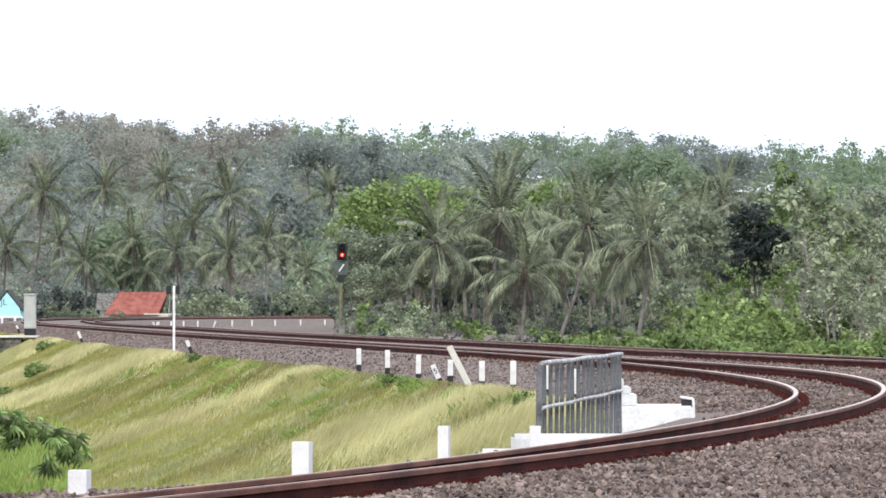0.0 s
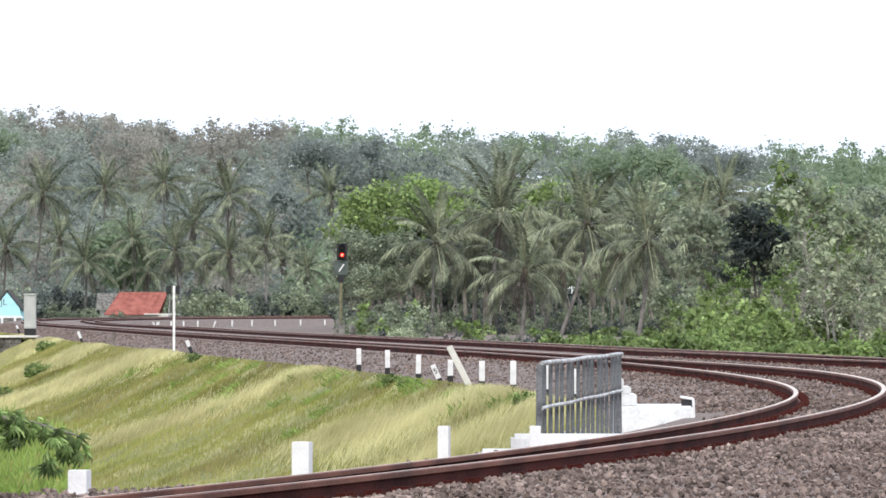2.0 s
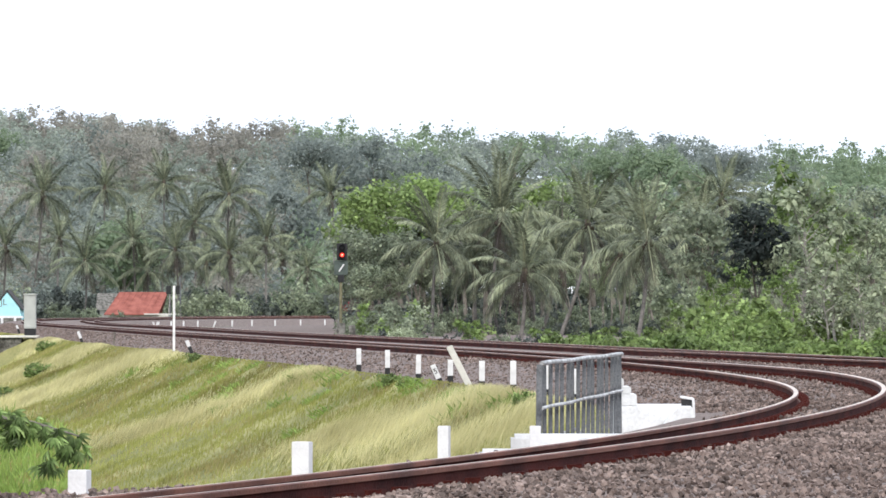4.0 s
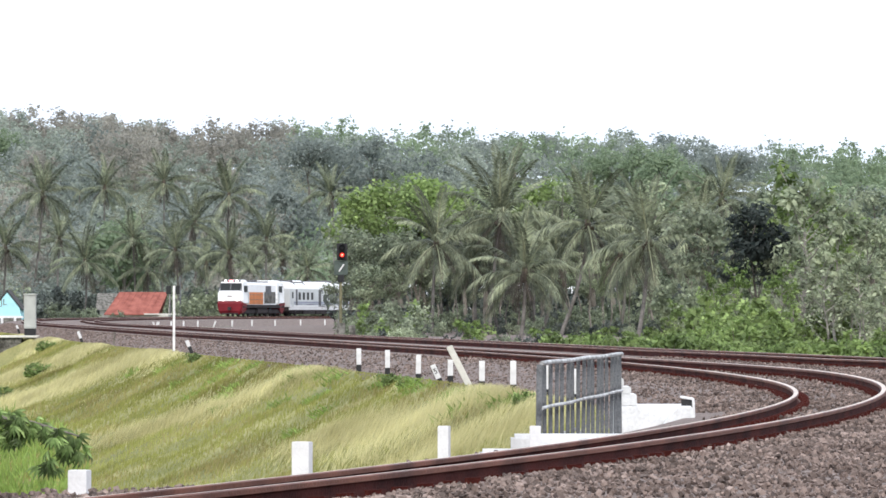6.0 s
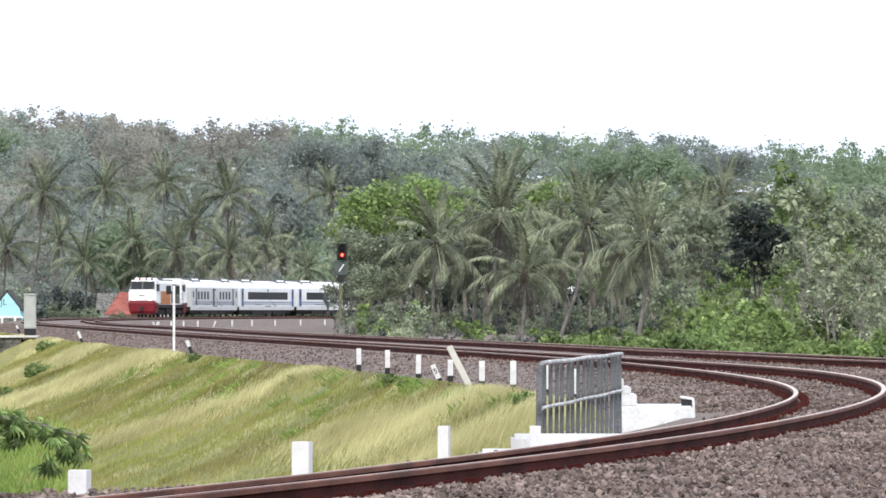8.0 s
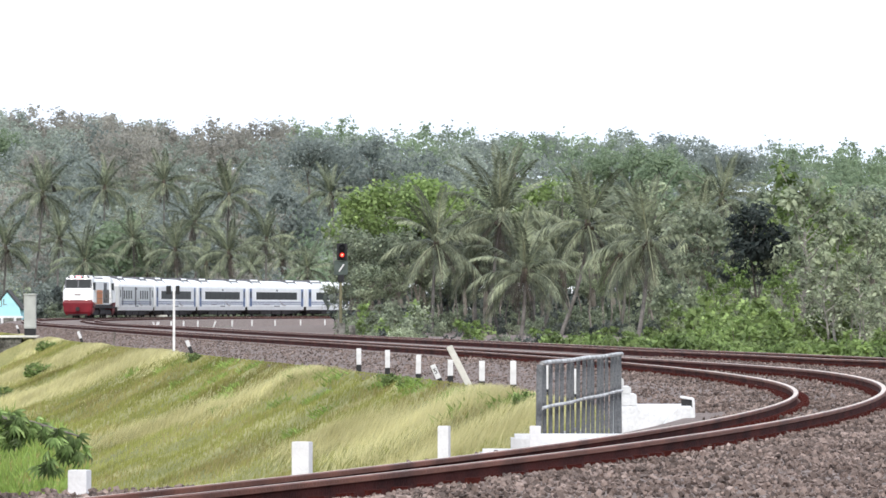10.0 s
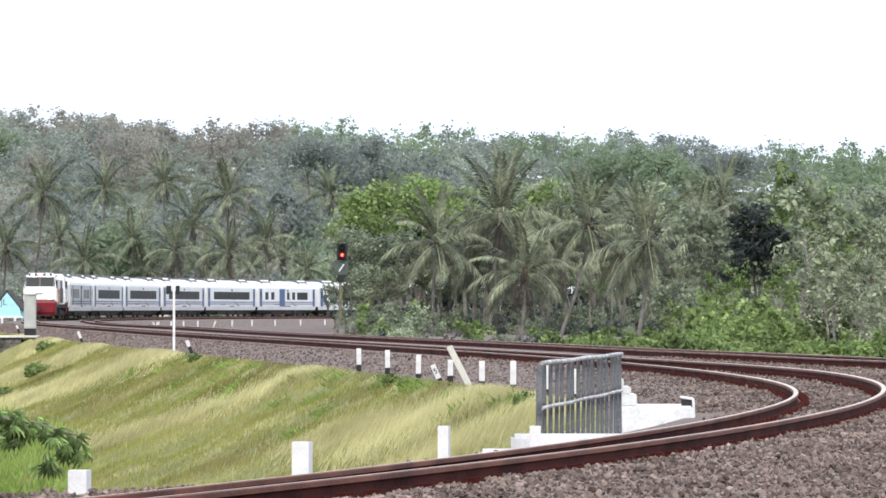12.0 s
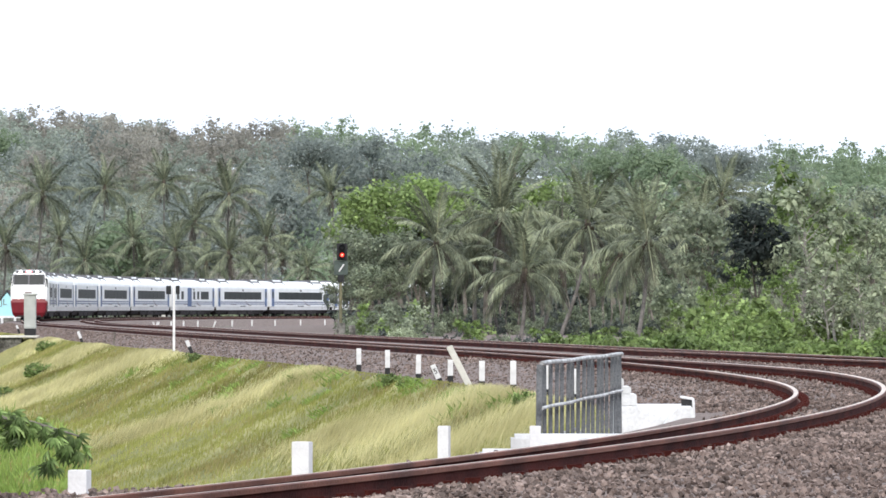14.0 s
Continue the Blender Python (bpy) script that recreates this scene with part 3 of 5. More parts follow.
def build_palms():
    near = "coconut palm with drooping grey-green fronds beyond the tracks"
    far = "coconut palm at the foot of the wooded hill"
    for i, (px, py, depth, length, foot) in enumerate((
            (885, 388, 430, 6.3, 866), (772, 432, 420, 5.0, 765), (929, 484, 372, 4.9, 921), (1040, 398, 400, 5.3, 988), (1147, 428, 355, 5.1, 1127), (1238, 412, 390, 4.4, 1245),
            (850, 440, 440, 4.6, 884), (838, 470, 436, 4.2, 842), (1098, 452, 430, 4.4, 1095), (985, 455, 436, 4.4, 957), (1277, 352, 470, 4.2, 1290), (945, 440, 440, 4.2, 946))):
        x = in_line(px, depth)
        stem = up_line(py, depth) - ground_at(x, depth)
        stand(palm(100 + i, stem, length, near, 8 + i % 3, 24, in_line(foot, depth) - x), px, depth)
    for i, (px, py, depth, length, foot) in enumerate((
            (75, 345, 640, 5.4, 48), (150, 465, 630, 5.2, 146), (310, 445, 630, 5.2, 310), (405, 348, 660, 5.2, 402), (405, 450, 625, 5.2, 405), (472, 425, 635, 4.2, 471),
            (235, 428, 650, 4.6, 240), (10, 440, 640, 4.6, 0), (345, 395, 660, 4.6, 350), (185, 335, 690, 4.6, 190), (545, 478, 650, 4.2, 545), (500, 455, 670, 4.4, 505),
            (105, 425, 660, 4.4, 100), (290, 325, 690, 4.6, 285), (585, 345, 700, 4.6, 580), (445, 470, 690, 4.4, 440), (365, 470, 640, 4.4, 368), (262, 480, 650, 4.4, 270))):
        x = in_line(px, depth)
        stem = max(2.5, up_line(py, depth) - ground_at(x, depth))
        stand(palm(200 + i, stem, length, far, 6 + i % 3, 22, in_line(foot, depth) - x), px, depth)


def build_trees():
    rng = random.Random(8)
    kinds = [tree(11, 9.5, 3.0, 2.8, LEAF, 0.34, 46, 60, "dense green broadleaf tree beyond the tracks"),
             tree(12, 11, 4.5, 2.5, LEAF_PALE, 0.32, 40, 52, "pale green broadleaf tree beyond the tracks"),
             tree(13, 8, 2.0, 2.4, LEAF, 0.30, 42, 55, "bushy green broadleaf tree beyond the tracks"),
             tree(14, 12, 5.0, 2.2, LEAF_PALE, 0.30, 34, 46, "slender pale broadleaf tree beyond the tracks", shell=0.35)]
    fresh = tree(15, 9, 5.2, 2.9, LEAF_FRESH, 0.34, 40, 50, "broadleaf tree with bright yellow-green leaves", girth=0.5)
    dark = tree(16, 7.6, 3.3, 2.1, LEAF_DARK, 0.26, 40, 90, "small tree with very dark dense leaves", shell=0.25, girth=0.6)
    for k in kinds:
        k["group"] = "trees beyond the tracks"

    def height_to(ob, tall, px, top, depth, spin):
        x = in_line(px, depth)
        z = ground_at(x, depth)
        k = (up_line(top, depth) - z) / tall
        return pose(x, depth, z, 0, 0, spin) @ Matrix.Scale(max(0.3, k), 4)

    first = True
    for px, top, depth in ((652, 318, 455), (722, 303, 470), (782, 318, 480), (972, 310, 490)):
        m = height_to(fresh, 9, px, top, depth, px)
        if first:
            fresh.matrix_basis, first = m, False
        else:
            c = copy_thing(fresh, m)
            c.scale = m.to_scale()
    dark.matrix_basis = height_to(dark, 7.6, 1330, 348, 228, 20)
    tall = (9.5, 11, 8, 12)
    used = set()

    def plant(k, px, top, depth):
        m = height_to(kinds[k], tall[k], px, top, depth, rng.uniform(0, 360))
        if k not in used:
            used.add(k)
            kinds[k].matrix_basis = m
        else:
            c = copy_thing(kinds[k], m)
            c.scale = m.to_scale()

    for i in range(30):
        plant(rng.choice((0, 1, 2, 3)), 630 + i * 33 + rng.uniform(-14, 14), rng.uniform(300, 375), rng.uniform(470, 535))
    for i in range(24):
        plant(rng.choice((0, 2, 2, 1)), 622 + i * 41 + rng.uniform(-14, 14), rng.uniform(420, 500), rng.uniform(440, 520))
    for px, top, depth, k in ((632, 385, 442, 2), (668, 400, 438, 0), (705, 390, 445, 2), (742, 420, 440, 1), (650, 455, 430, 2), (690, 465, 428, 1), (1500, 350, 290, 1), (1255, 345, 330, 2), (1590, 340, 260, 1), (1455, 345, 310, 0), (1545, 385, 300, 1), (1400, 420, 300, 2)):
        plant(k, px, top, depth)
    # These crowns take the shade-darkened leaves, for a dark backdrop behind the palms.
    straight = tree(20, 12, 8.0, 2.0, LEAF_SHADE, 0.42, 30, 30, "straight slim tree with a bare grey stem behind the palms", shell=0.35, girth=0.42)
    straight["group"] = "slim trees behind the palms"
    for i in range(26):
        m = height_to(straight, 12, 655 + i * 23 + rng.uniform(-10, 10), rng.uniform(375, 440), rng.uniform(440, 475), rng.uniform(0, 360))
        if i == 0:
            straight.matrix_basis = m
        else:
            copy_thing(straight, m).scale = m.to_scale()
    young = [sapling(51, 6.5, LEAF_FRESH, 0.27, 24, "slender young tree with bright green leaves and a pale stem"),
             sapling(52, 6.0, LEAF_PALE, 0.25, 26, "slender young tree with pale green leaves and a grey stem"),
             sapling(53, 5.0, LEAF_PALE, 0.24, 3, "thin half-bare young tree with pale branches", 0.3, 15)]
    grown, seen = (6.5, 6.0, 5.0), set()
    for px, top, depth, k in ((1398, 300, 232, 0), (1422, 318, 226, 1), (1372, 335, 240, 1), (1440, 345, 238, 0), (1478, 360, 228, 1), (1505, 372, 236, 0), (1532, 385, 226, 1), (1560, 392, 234, 1),
                              (1462, 478, 212, 2), (1410, 430, 216, 1), (1520, 455, 214, 1), (1385, 470, 214, 0),
                              (1300, 470, 216, 0), (1262, 488, 214, 0), (1580, 430, 222, 1), (1425, 400, 222, 2), (1195, 535, 222, 0)):
        m = height_to(young[k], grown[k], px, top, depth, px * 7)
        if k not in seen:
            seen.add(k)
            young[k].matrix_basis = m
        else:
            copy_thing(young[k], m).scale = m.to_scale()
    deep = tree(17, 11, 3.0, 4.6, LEAF_HAZE_DEEP, 0.5, 50, 50, "spreading dark tree on the far hill, tinted blue-green for haze")
    light = tree(18, 10, 2.5, 3.6, LEAF_HAZE_FRESH, 0.5, 46, 50, "light green round tree on the far hill")
    flat = tree(19, 9, 4.6, 7.2, LEAF_HAZE_DEEP, 0.5, 80, 46, "wide flat-topped dark tree on the far hill", shell=0.3)
    for n, (px, top, depth) in enumerate(((548, 246, 770), (1296, 268, 690))):
        k = (1.0, 0.7)[n]
        m = pose(in_line(px, depth), depth, up_line(top, depth) - 9 * k, 0, 0, px) @ Matrix.Scale(k, 4)
        if n == 0:
            flat.matrix_basis = m
        else:
            copy_thing(flat, m).scale = m.to_scale()
    for ob, spots in ((deep, ((600, 248, 900), (660, 240, 930), (1292, 275, 640), (965, 236, 1100), (500, 272, 800), (1540, 285, 800), (320, 370, 720))),
                      (light, ((1130, 245, 960), (1180, 250, 930), (1225, 262, 900), (1080, 258, 980), (1160, 285, 840), (205, 270, 688), (215, 345, 684), (20, 225, 1000)))):
        for n, (px, top, depth) in enumerate(spots):
            m = height_to(ob, 11 if ob is deep else 10, px, top, depth, px * 3)
            k = max(0.8, min(1.5, m.to_scale()[0]))
            z = up_line(top, depth) - k * (11 if ob is deep else 10)
            m = pose(in_line(px, depth), depth, min(z, m.translation.z), 0, 0, px * 3) @ Matrix.Scale(k, 4)
            if n == 0:
                ob.matrix_basis = m
            else:
                copy_thing(ob, m).scale = m.to_scale()


def build_bushes():
    rng = random.Random(4)
    a = bush(31, 1.1, 1.7, LEAF_FRESH, 0.20, 26, 34, "bright green leafy shrub beside the railway")
    b = bush(32, 1.2, 2.4, LEAF, 0.19, 28, 34, "green shrub beside the railway")
    broad = bush(36, 1.25, 2.5, LEAF_FRESH, 0.27, 30, 17, "bright green shrub with broad leaves beside the railway")
    c = bush(33, 0.8, 0.8, LEAF_FRESH, 0.15, 22, 34, "low bright green hedge plant beside the track")
    dim = bush(34, 1.3, 2.2, LEAF_SHADE, 0.30, 24, 17, "green undergrowth bush under the trees, its leaves darkened for shade")
    pale = bush(35, 1.2, 2.3, LEAF_PALE, 0.20, 26, 32, "pale green shrub beside the railway")
    for ob in (a, b, c, dim, pale, broad):
        ob["group"] = "shrubs beside the railway"
    used = set()

    def plant(ob, px, depth, scale):
        x = in_line(px, depth)
        m = pose(x, depth, ground_at(x, depth) - 0.05, 0, 0, rng.uniform(0, 360)) @ Matrix.Scale(scale, 4)
        if ob.name not in used:
            used.add(ob.name)
            ob.matrix_basis = m
        else:
            k = copy_thing(ob, m)
            k.scale = m.to_scale()

    sown_v, sown_f, sown_k = [], [], []

    def sow(ob, px, depth, scale):
        """One more bush for the joined undergrowth."""
        me = ob.children[1].data if ob.children[1].name.startswith("foliage") else ob.children[0].data
        v = np.empty(len(me.vertices) * 3, np.float32)
        me.vertices.foreach_get("co", v)
        v = v.reshape(-1, 3)
        x, t = in_line(px, depth), rng.uniform(0, 6.28)
        c0, s0 = math.cos(t), math.sin(t)
        v = v @ (np.array([[c0, -s0, 0], [s0, c0, 0], [0, 0, 1]]) * scale).T + np.array([x, depth, ground_at(x, depth) - 0.05])
        sown_f.append(np.arange(len(v)).reshape(-1, 4) + sum(len(q) for q in sown_v))
        sown_v.append(v)
        sown_k.append(np.full(len(v) // 4, 0 if ob is b else 1))

    for i in range(34):
        plant(broad if i % 4 else a, 1238 + i * 10.2 + rng.uniform(-9, 9), rng.uniform(192, 225), rng.uniform(0.65, 1.2) if i < 18 else rng.uniform(0.35, 0.7))
    for i in range(46):
        plant(c, 985 + i * 13 + rng.uniform(-5, 5), rng.uniform(185, 205) - i * 0.45, rng.uniform(0.9, 1.5))
    for i in range(14):
        plant(broad if i % 3 == 0 else b, 622 + i * 7.5 + rng.uniform(-4, 4), rng.uniform(236, 262), rng.uniform(0.6, 1.2))
    for i in range(22):
        plant(rng.choice((a, pale, pale, broad)), 1395 + i * 8.5 + rng.uniform(-5, 5), rng.uniform(235, 300), rng.uniform(1.0, 1.9))
    for i in range(40):
        plant(rng.choice((b, dim, pale, c)) if i < 11 else rng.choice((c, b, dim)), 625 + i * 9.3 + rng.uniform(-5, 5), rng.uniform(206, 240), rng.uniform(0.35, 0.7) if i < 11 else rng.uniform(0.3, 0.5))
    for px, depth, k in ((1180, 230, 1.1), (1205, 235, 0.9), (840, 330, 1.2), (965, 300, 0.9), (1065, 320, 1.0), (1120, 300, 0.8), (700, 300, 1.0)):
        plant(a, px, depth, k)
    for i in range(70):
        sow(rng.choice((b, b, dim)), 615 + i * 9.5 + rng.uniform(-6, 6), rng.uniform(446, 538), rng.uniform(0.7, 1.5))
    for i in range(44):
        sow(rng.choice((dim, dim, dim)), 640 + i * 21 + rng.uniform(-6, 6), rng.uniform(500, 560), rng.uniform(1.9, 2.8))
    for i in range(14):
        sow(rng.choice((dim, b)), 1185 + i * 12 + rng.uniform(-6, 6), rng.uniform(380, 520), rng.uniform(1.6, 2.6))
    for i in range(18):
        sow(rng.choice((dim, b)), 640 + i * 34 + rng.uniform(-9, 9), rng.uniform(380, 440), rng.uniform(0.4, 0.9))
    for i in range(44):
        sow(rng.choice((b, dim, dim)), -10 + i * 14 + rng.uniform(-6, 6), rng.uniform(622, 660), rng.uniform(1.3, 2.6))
    tagged(new("undergrowth", mesh_of("undergrowth", np.concatenate(sown_v), np.concatenate(sown_f), [LEAF, LEAF_SHADE], np.concatenate(sown_k))),
           "dense green undergrowth between the far trees, partly darkened for shade", "undergrowth", kind="stuff")
    for px, depth, k in ((335, 588, 1.5), (352, 590, 1.9), (385, 585, 2.1), (420, 590, 1.7)):
        plant(pale, px, depth, k)
    for px, depth, k in ( (100, 560, 1.3), (130, 565, 1.2), (160, 570, 1.2), (205, 560, 1.0), (520, 630, 2.0), (560, 640, 2.2)):
        plant(b, px, depth, k)
    for px, py, k in ((80, 620, 0.7), (66, 668, 0.9), (690, 682, 0.45), (720, 684, 0.4), (345, 640, 0.5), (925, 715, 0.4), (12, 705, 0.7)):
        for depth in np.arange(70, 300, 0.5):
            x = in_line(px, depth)
            if up_line(py, depth) < ground_at(x, depth):
                break
        m = pose(x, depth, ground_at(x, depth) - 0.1, 0, 0, px) @ Matrix.Scale(k, 4)
        q = copy_thing(c, m)
        q.scale = m.to_scale()
        q["label"] = "small green shrub in the grass of the embankment"


def build_far_woods():
    """The wooded hill: crowns of many small leaves, in one sheet of woods. Their colours have haze mixed in."""
    rng = np.random.default_rng(21)
    forms = []
    for i in range(6):
        tall, wide = rng.uniform(8, 12), rng.uniform(2.4, 3.8)
        c = clumps(34, (wide, wide, tall * 0.42), (0, 0, tall * 0.56), rng, 0.5)
        v, f = leaves(c, wide * 0.38, 12, 0.7, rng)
        forms.append((v, f))
    vs, fs, kinds, n = [], [], [], 0
    stems = bmesh.new()
    spots = []
    for i in range(650):
        depth = 635 + 540 * (i / 650) ** 0.8 + rng.uniform(-15, 15)
        spots.append((rng.uniform(-60, 1630), depth))
    spots += [(rng.uniform(-40, 1610), rng.uniform(720, 900)) for i in range(170)]
    spots += [(px, 1130 + rng.uniform(-30, 60)) for px in np.arange(-40, 1620, 14)]
    spots += [(rng.uniform(-40, 330), rng.uniform(960, 1120)) for i in range(50)]
    for px, depth in spots:
        x = in_line(px, depth)
        s, o = nearest([x], [depth])
        if abs(o[0]) < 14 or (depth < 720 and px > 640):
            continue
        z = ground_at(x, depth)
        v, f = forms[int(rng.integers(0, 6))]
        a, k = rng.uniform(0, 6.28), rng.uniform(0.7, 1.2) * (0.62 + 0.38 * smooth((depth - 640) / 150))
        turnm = np.array([[math.cos(a), -math.sin(a), 0], [math.sin(a), math.cos(a), 0], [0, 0, 1]]) * k
        vs.append(v @ turnm.T + np.array([x, depth, z - 0.6]))
        fs.append(f + n)
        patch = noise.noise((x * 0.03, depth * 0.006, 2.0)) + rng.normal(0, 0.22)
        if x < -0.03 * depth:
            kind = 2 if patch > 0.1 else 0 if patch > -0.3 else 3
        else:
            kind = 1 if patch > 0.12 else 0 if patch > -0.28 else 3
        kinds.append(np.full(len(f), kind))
        n += len(v)
        if rng.uniform() < 0.22:
            rod((x, depth, z - 0.5), (x + rng.normal(0, 0.4), depth, z + 6.5 * k), 0.2, 0.1, 5, stems)
    tagged(new("hill_woods", mesh_of("hill_woods", np.concatenate(vs), np.concatenate(fs), [LEAF_HAZE, LEAF_HAZE_FRESH, LEAF_HAZE_GREY, LEAF_HAZE_DEEP], np.concatenate(kinds))),
           "mixed green woods covering the far hill, paled for haze", "woods", kind="stuff")
    me = bpy.data.meshes.new("hill_woods_trunks")
    stems.to_mesh(me)
    stems.free()
    me.materials.append(BARK)
    tagged(new("hill_woods_trunks", me), "grey trunks of the woods on the far hill", "woods", kind="stuff")


build_palms()
build_trees()
build_bushes()
build_far_woods()
build_grass()
build_stones()


# ---- fixtures beside the line ----
def find_s(px, o, lo, hi):
    """How far along the line a bearing meets the row that runs o metres beside it."""
    s = np.linspace(lo, hi, 4000)
    p = along(s, o, 0)
    return float(s[np.abs(784 + 9229 * p[:, 0] / p[:, 1] - px).argmin()])


def marker(label, width, height, dark, m, depth=None, group="marker posts beside the track"):
    """A squared concrete post, white over a black foot; its base lies at the pose."""
    ob = thing("marker_post", label, "post", group, m)
    depth = depth or width
    part("shaft", box(-width / 2, width / 2, -depth / 2, depth / 2, dark, height, 0.004), WHITE, ob)
    part("foot", box(-width / 2 - 0.002, width / 2 + 0.002, -depth / 2 - 0.002, depth / 2 + 0.002, -0.35, dark, 0.004), BLACK if dark > 0.02 else WHITE, ob)
    return ob


def build_posts():
    plain = "white-painted concrete marker post with a black foot beside the ballast"
    for px, top, wide in ((141, 832, 0.14), (535, 782, 0.15), (786, 754, 0.108)):
        s = find_s(px, -3.0, -30, 0)
        p = along(s, -3.0, 0)
        zt = up_line(top, p[1])
        marker("white concrete marker post beside the near rail", wide, 0.75, 0.0, pose(p[0], p[1], zt - 0.75, 0, 0, -12))
    for px, foot, top, tilt in ((635, 655, 617, 0), (686, 661, 620, 0), (740, 672, 628, 1), (781, 680, 646, -24), (797, 676, 637, 0), (853, 686, 639, 0),
                                (908, 693, 639, 0), (968, 702, 647, 0), (1020, 711, 653, 0), (338, 620, 603, -24), (145, 604, 587, -22), (33, 586, 576, -20)):
        s = find_s(px, -3.05, 24, 330)
        p = along(s, -3.05, 0)
        zb, zt = up_line(foot, p[1]), up_line(top, p[1])
        words = plain if abs(tilt) < 5 else "tilted white concrete marker post with a black foot"
        post = marker(words, 0.115, (zt - zb) / math.cos(radians(tilt)), 0.13, pose(p[0], p[1], zb, 0, tilt, 0))
        if px == 781:
            lettering("numeral", "5", 0.17, BLACK, post, pose(0, -0.063, 0.30, 90, 0, 0))
    for px, tilt in ((256, 18), (264, -15), (278, 12), (303, 0), (325, 0), (350, 0), (377, 20), (411, 0), (446, 0), (487, 0), (532, 0), (575, 0)):
        s = find_s(px, 8.05, 425, 545)
        p = along(s, 8.05, -1.02)
        marker("small white marker post along the far bend", 0.15, 0.78, 0.0, pose(p[0], p[1], p[2], 0, tilt, 0), group="marker posts along the far bend")
    s = find_s(202, -3.2, 60, 330)
    p = along(s, -3.2, 0)
    ob = thing("wooden_stake", "thin brown wooden stake at the foot of the ballast", "stake", "", pose(p[0], p[1], up_line(603, p[1]), 0, 3, 0))
    part("shaft", box(-0.025, 0.025, -0.025, 0.025, -0.3, 0.34, 0.005), BARK, ob)
    s = find_s(833, -3.2, 24, 330)
    p = along(s, -3.2, 0)
    zb, zt = up_line(688, p[1]), up_line(613, p[1])
    ob = thing("leaning_post", "weathered pale concrete post leaning over beside the ballast", "post", "", pose(p[0], p[1], zb, 0, -27, 0))
    part("shaft", box(-0.065, 0.065, -0.06, 0.06, -0.3, (zt - zb) / math.cos(radians(27)), 0.012), PLASTER, ob)


def build_bridge():
    """The small bridge's parapets and its railing on the inside of the bend."""
    a, b = Vector((0.90, 49.2, -0.40)), Vector((2.04, 60.3, -0.40))
    rail = thing("bridge_railing", "grey galvanised steel railing with close upright bars on a bridge", "railing")
    d = (b - a)
    n = 17
    for i in range(n):
        q = a + d * (i / (n - 1))
        ang = math.degrees(math.atan2(d.y, d.x))
        w = 0.034 if i in (0, n - 1) else 0.024
        bar = part("baluster", box(-w, w, -w * 0.8, w * 0.8, -0.05, 0.935 + 0.01 * (i / n), 0.006), ZINC, rail)
        bar.matrix_basis = Matrix.Translation(q) @ pose(0, 0, 0, random.uniform(-1, 1), random.uniform(-1, 1), ang)
    out = Vector((0.995, -0.105, 0)) * 0.03
    for i in (1, 3, 5, 7, 9):
        q = a + d * (i / (n - 1))
        part("brace", rod(q + Vector((-0.03, 0, 0.22)), q + Vector((-0.16, 0.5, -0.02)), 0.014), TUBE, rail)
    for z, r, nm in ((0.945, 0.021, "top_rail"), (0.52, 0.017, "middle_rail")):
        bm = tube([a + d * (i / 12) + out + Vector((0, 0, z + 0.004 * math.sin(i * 1.3))) for i in range(13)], r)
        part(nm, bm, TUBE, rail, "pale worn tube")
    deck = thing("bridge_edge", "white limewashed concrete edge beam of a small bridge", "bridge edge")
    bm = bmesh.new()
    side = Vector((d.y, -d.x, 0)).normalized() * 0.22
    v = [bm.verts.new(q) for q in (a - side, a + side, b + side, b - side)]
    w = [bm.verts.new(q.co - Vector((0, 0, 2.6))) for q in v]
    bm.faces.new(v), bm.faces.new(w[::-1])
    for i in range(4):
        bm.faces.new((v[i], w[i], w[(i + 1) % 4], v[(i + 1) % 4]))
    bmesh.ops.recalc_face_normals(bm, faces=bm.faces[:])
    part("beam", bm, LIME, deck)
    near = thing("parapet_wall", "low white limewashed concrete parapet wall at the bridge's end", "parapet")
    part("wall", box(0.63, 1.78, 48.3, 48.7, -2.4, -0.105, 0.035), LIME, near)
    part("coping", box(0.98, 1.55, 48.22, 48.3, -0.34, -0.20, 0.02), LIME, near)
    p = along(find_s(947, -2.6, -30, 20), -2.6, 0)
    marker("white concrete marker post before the parapet", 0.10, 0.8, 0.0, pose(in_line(947, 47.6), 47.6, up_line(754, 47.6) - 0.8, 0, 0, 0))
    edge = thing("kerb_stone", "white limewashed kerb stone in the grass", "kerb stone")
    part("stone", box(in_line(848, 47), in_line(912, 47), 46.9, 47.2, -0.8, up_line(795, 47), 0.03), LIME, edge)
    far = thing("stepped_abutment", "white limewashed concrete abutment with stepped top beside the track", "abutment")
    y = 62.6
    x = lambda px: in_line(px, y)
    part("block", box(x(1086), x(1226), y, y + 1.6, -2.6, up_line(719, y), 0.02), LIME, far)
    for right, top, low, back in ((1127, 698, 719, 0.9), (1117, 685, 698, 1.1), (1104, 670, 685, 1.3)):
        part("step", box(x(1088), x(right), y + 0.02, y + back, up_line(low, y) - 0.003, up_line(top, y), 0.012), LIME, far)
    wing = bmesh.new()
    for v in [(1128, 800, 0), (1238, 800, 0), (1224, 721, 0), (1198, 721, 0)]:
        wing.verts.new((x(v[0]), y - 0.35, up_line(v[1], y)))
    wing.verts.ensure_lookup_table()
    wing.faces.new(wing.verts[:])
    got = bmesh.ops.extrude_face_region(wing, geom=wing.faces[:])
    bmesh.ops.translate(wing, verts=[v for v in got["geom"] if isinstance(v, bmesh.types.BMVert)], vec=(0, 0.33, 0))
    bmesh.ops.recalc_face_normals(wing, faces=wing.faces[:])
    part("wing", wing, LIME, far)
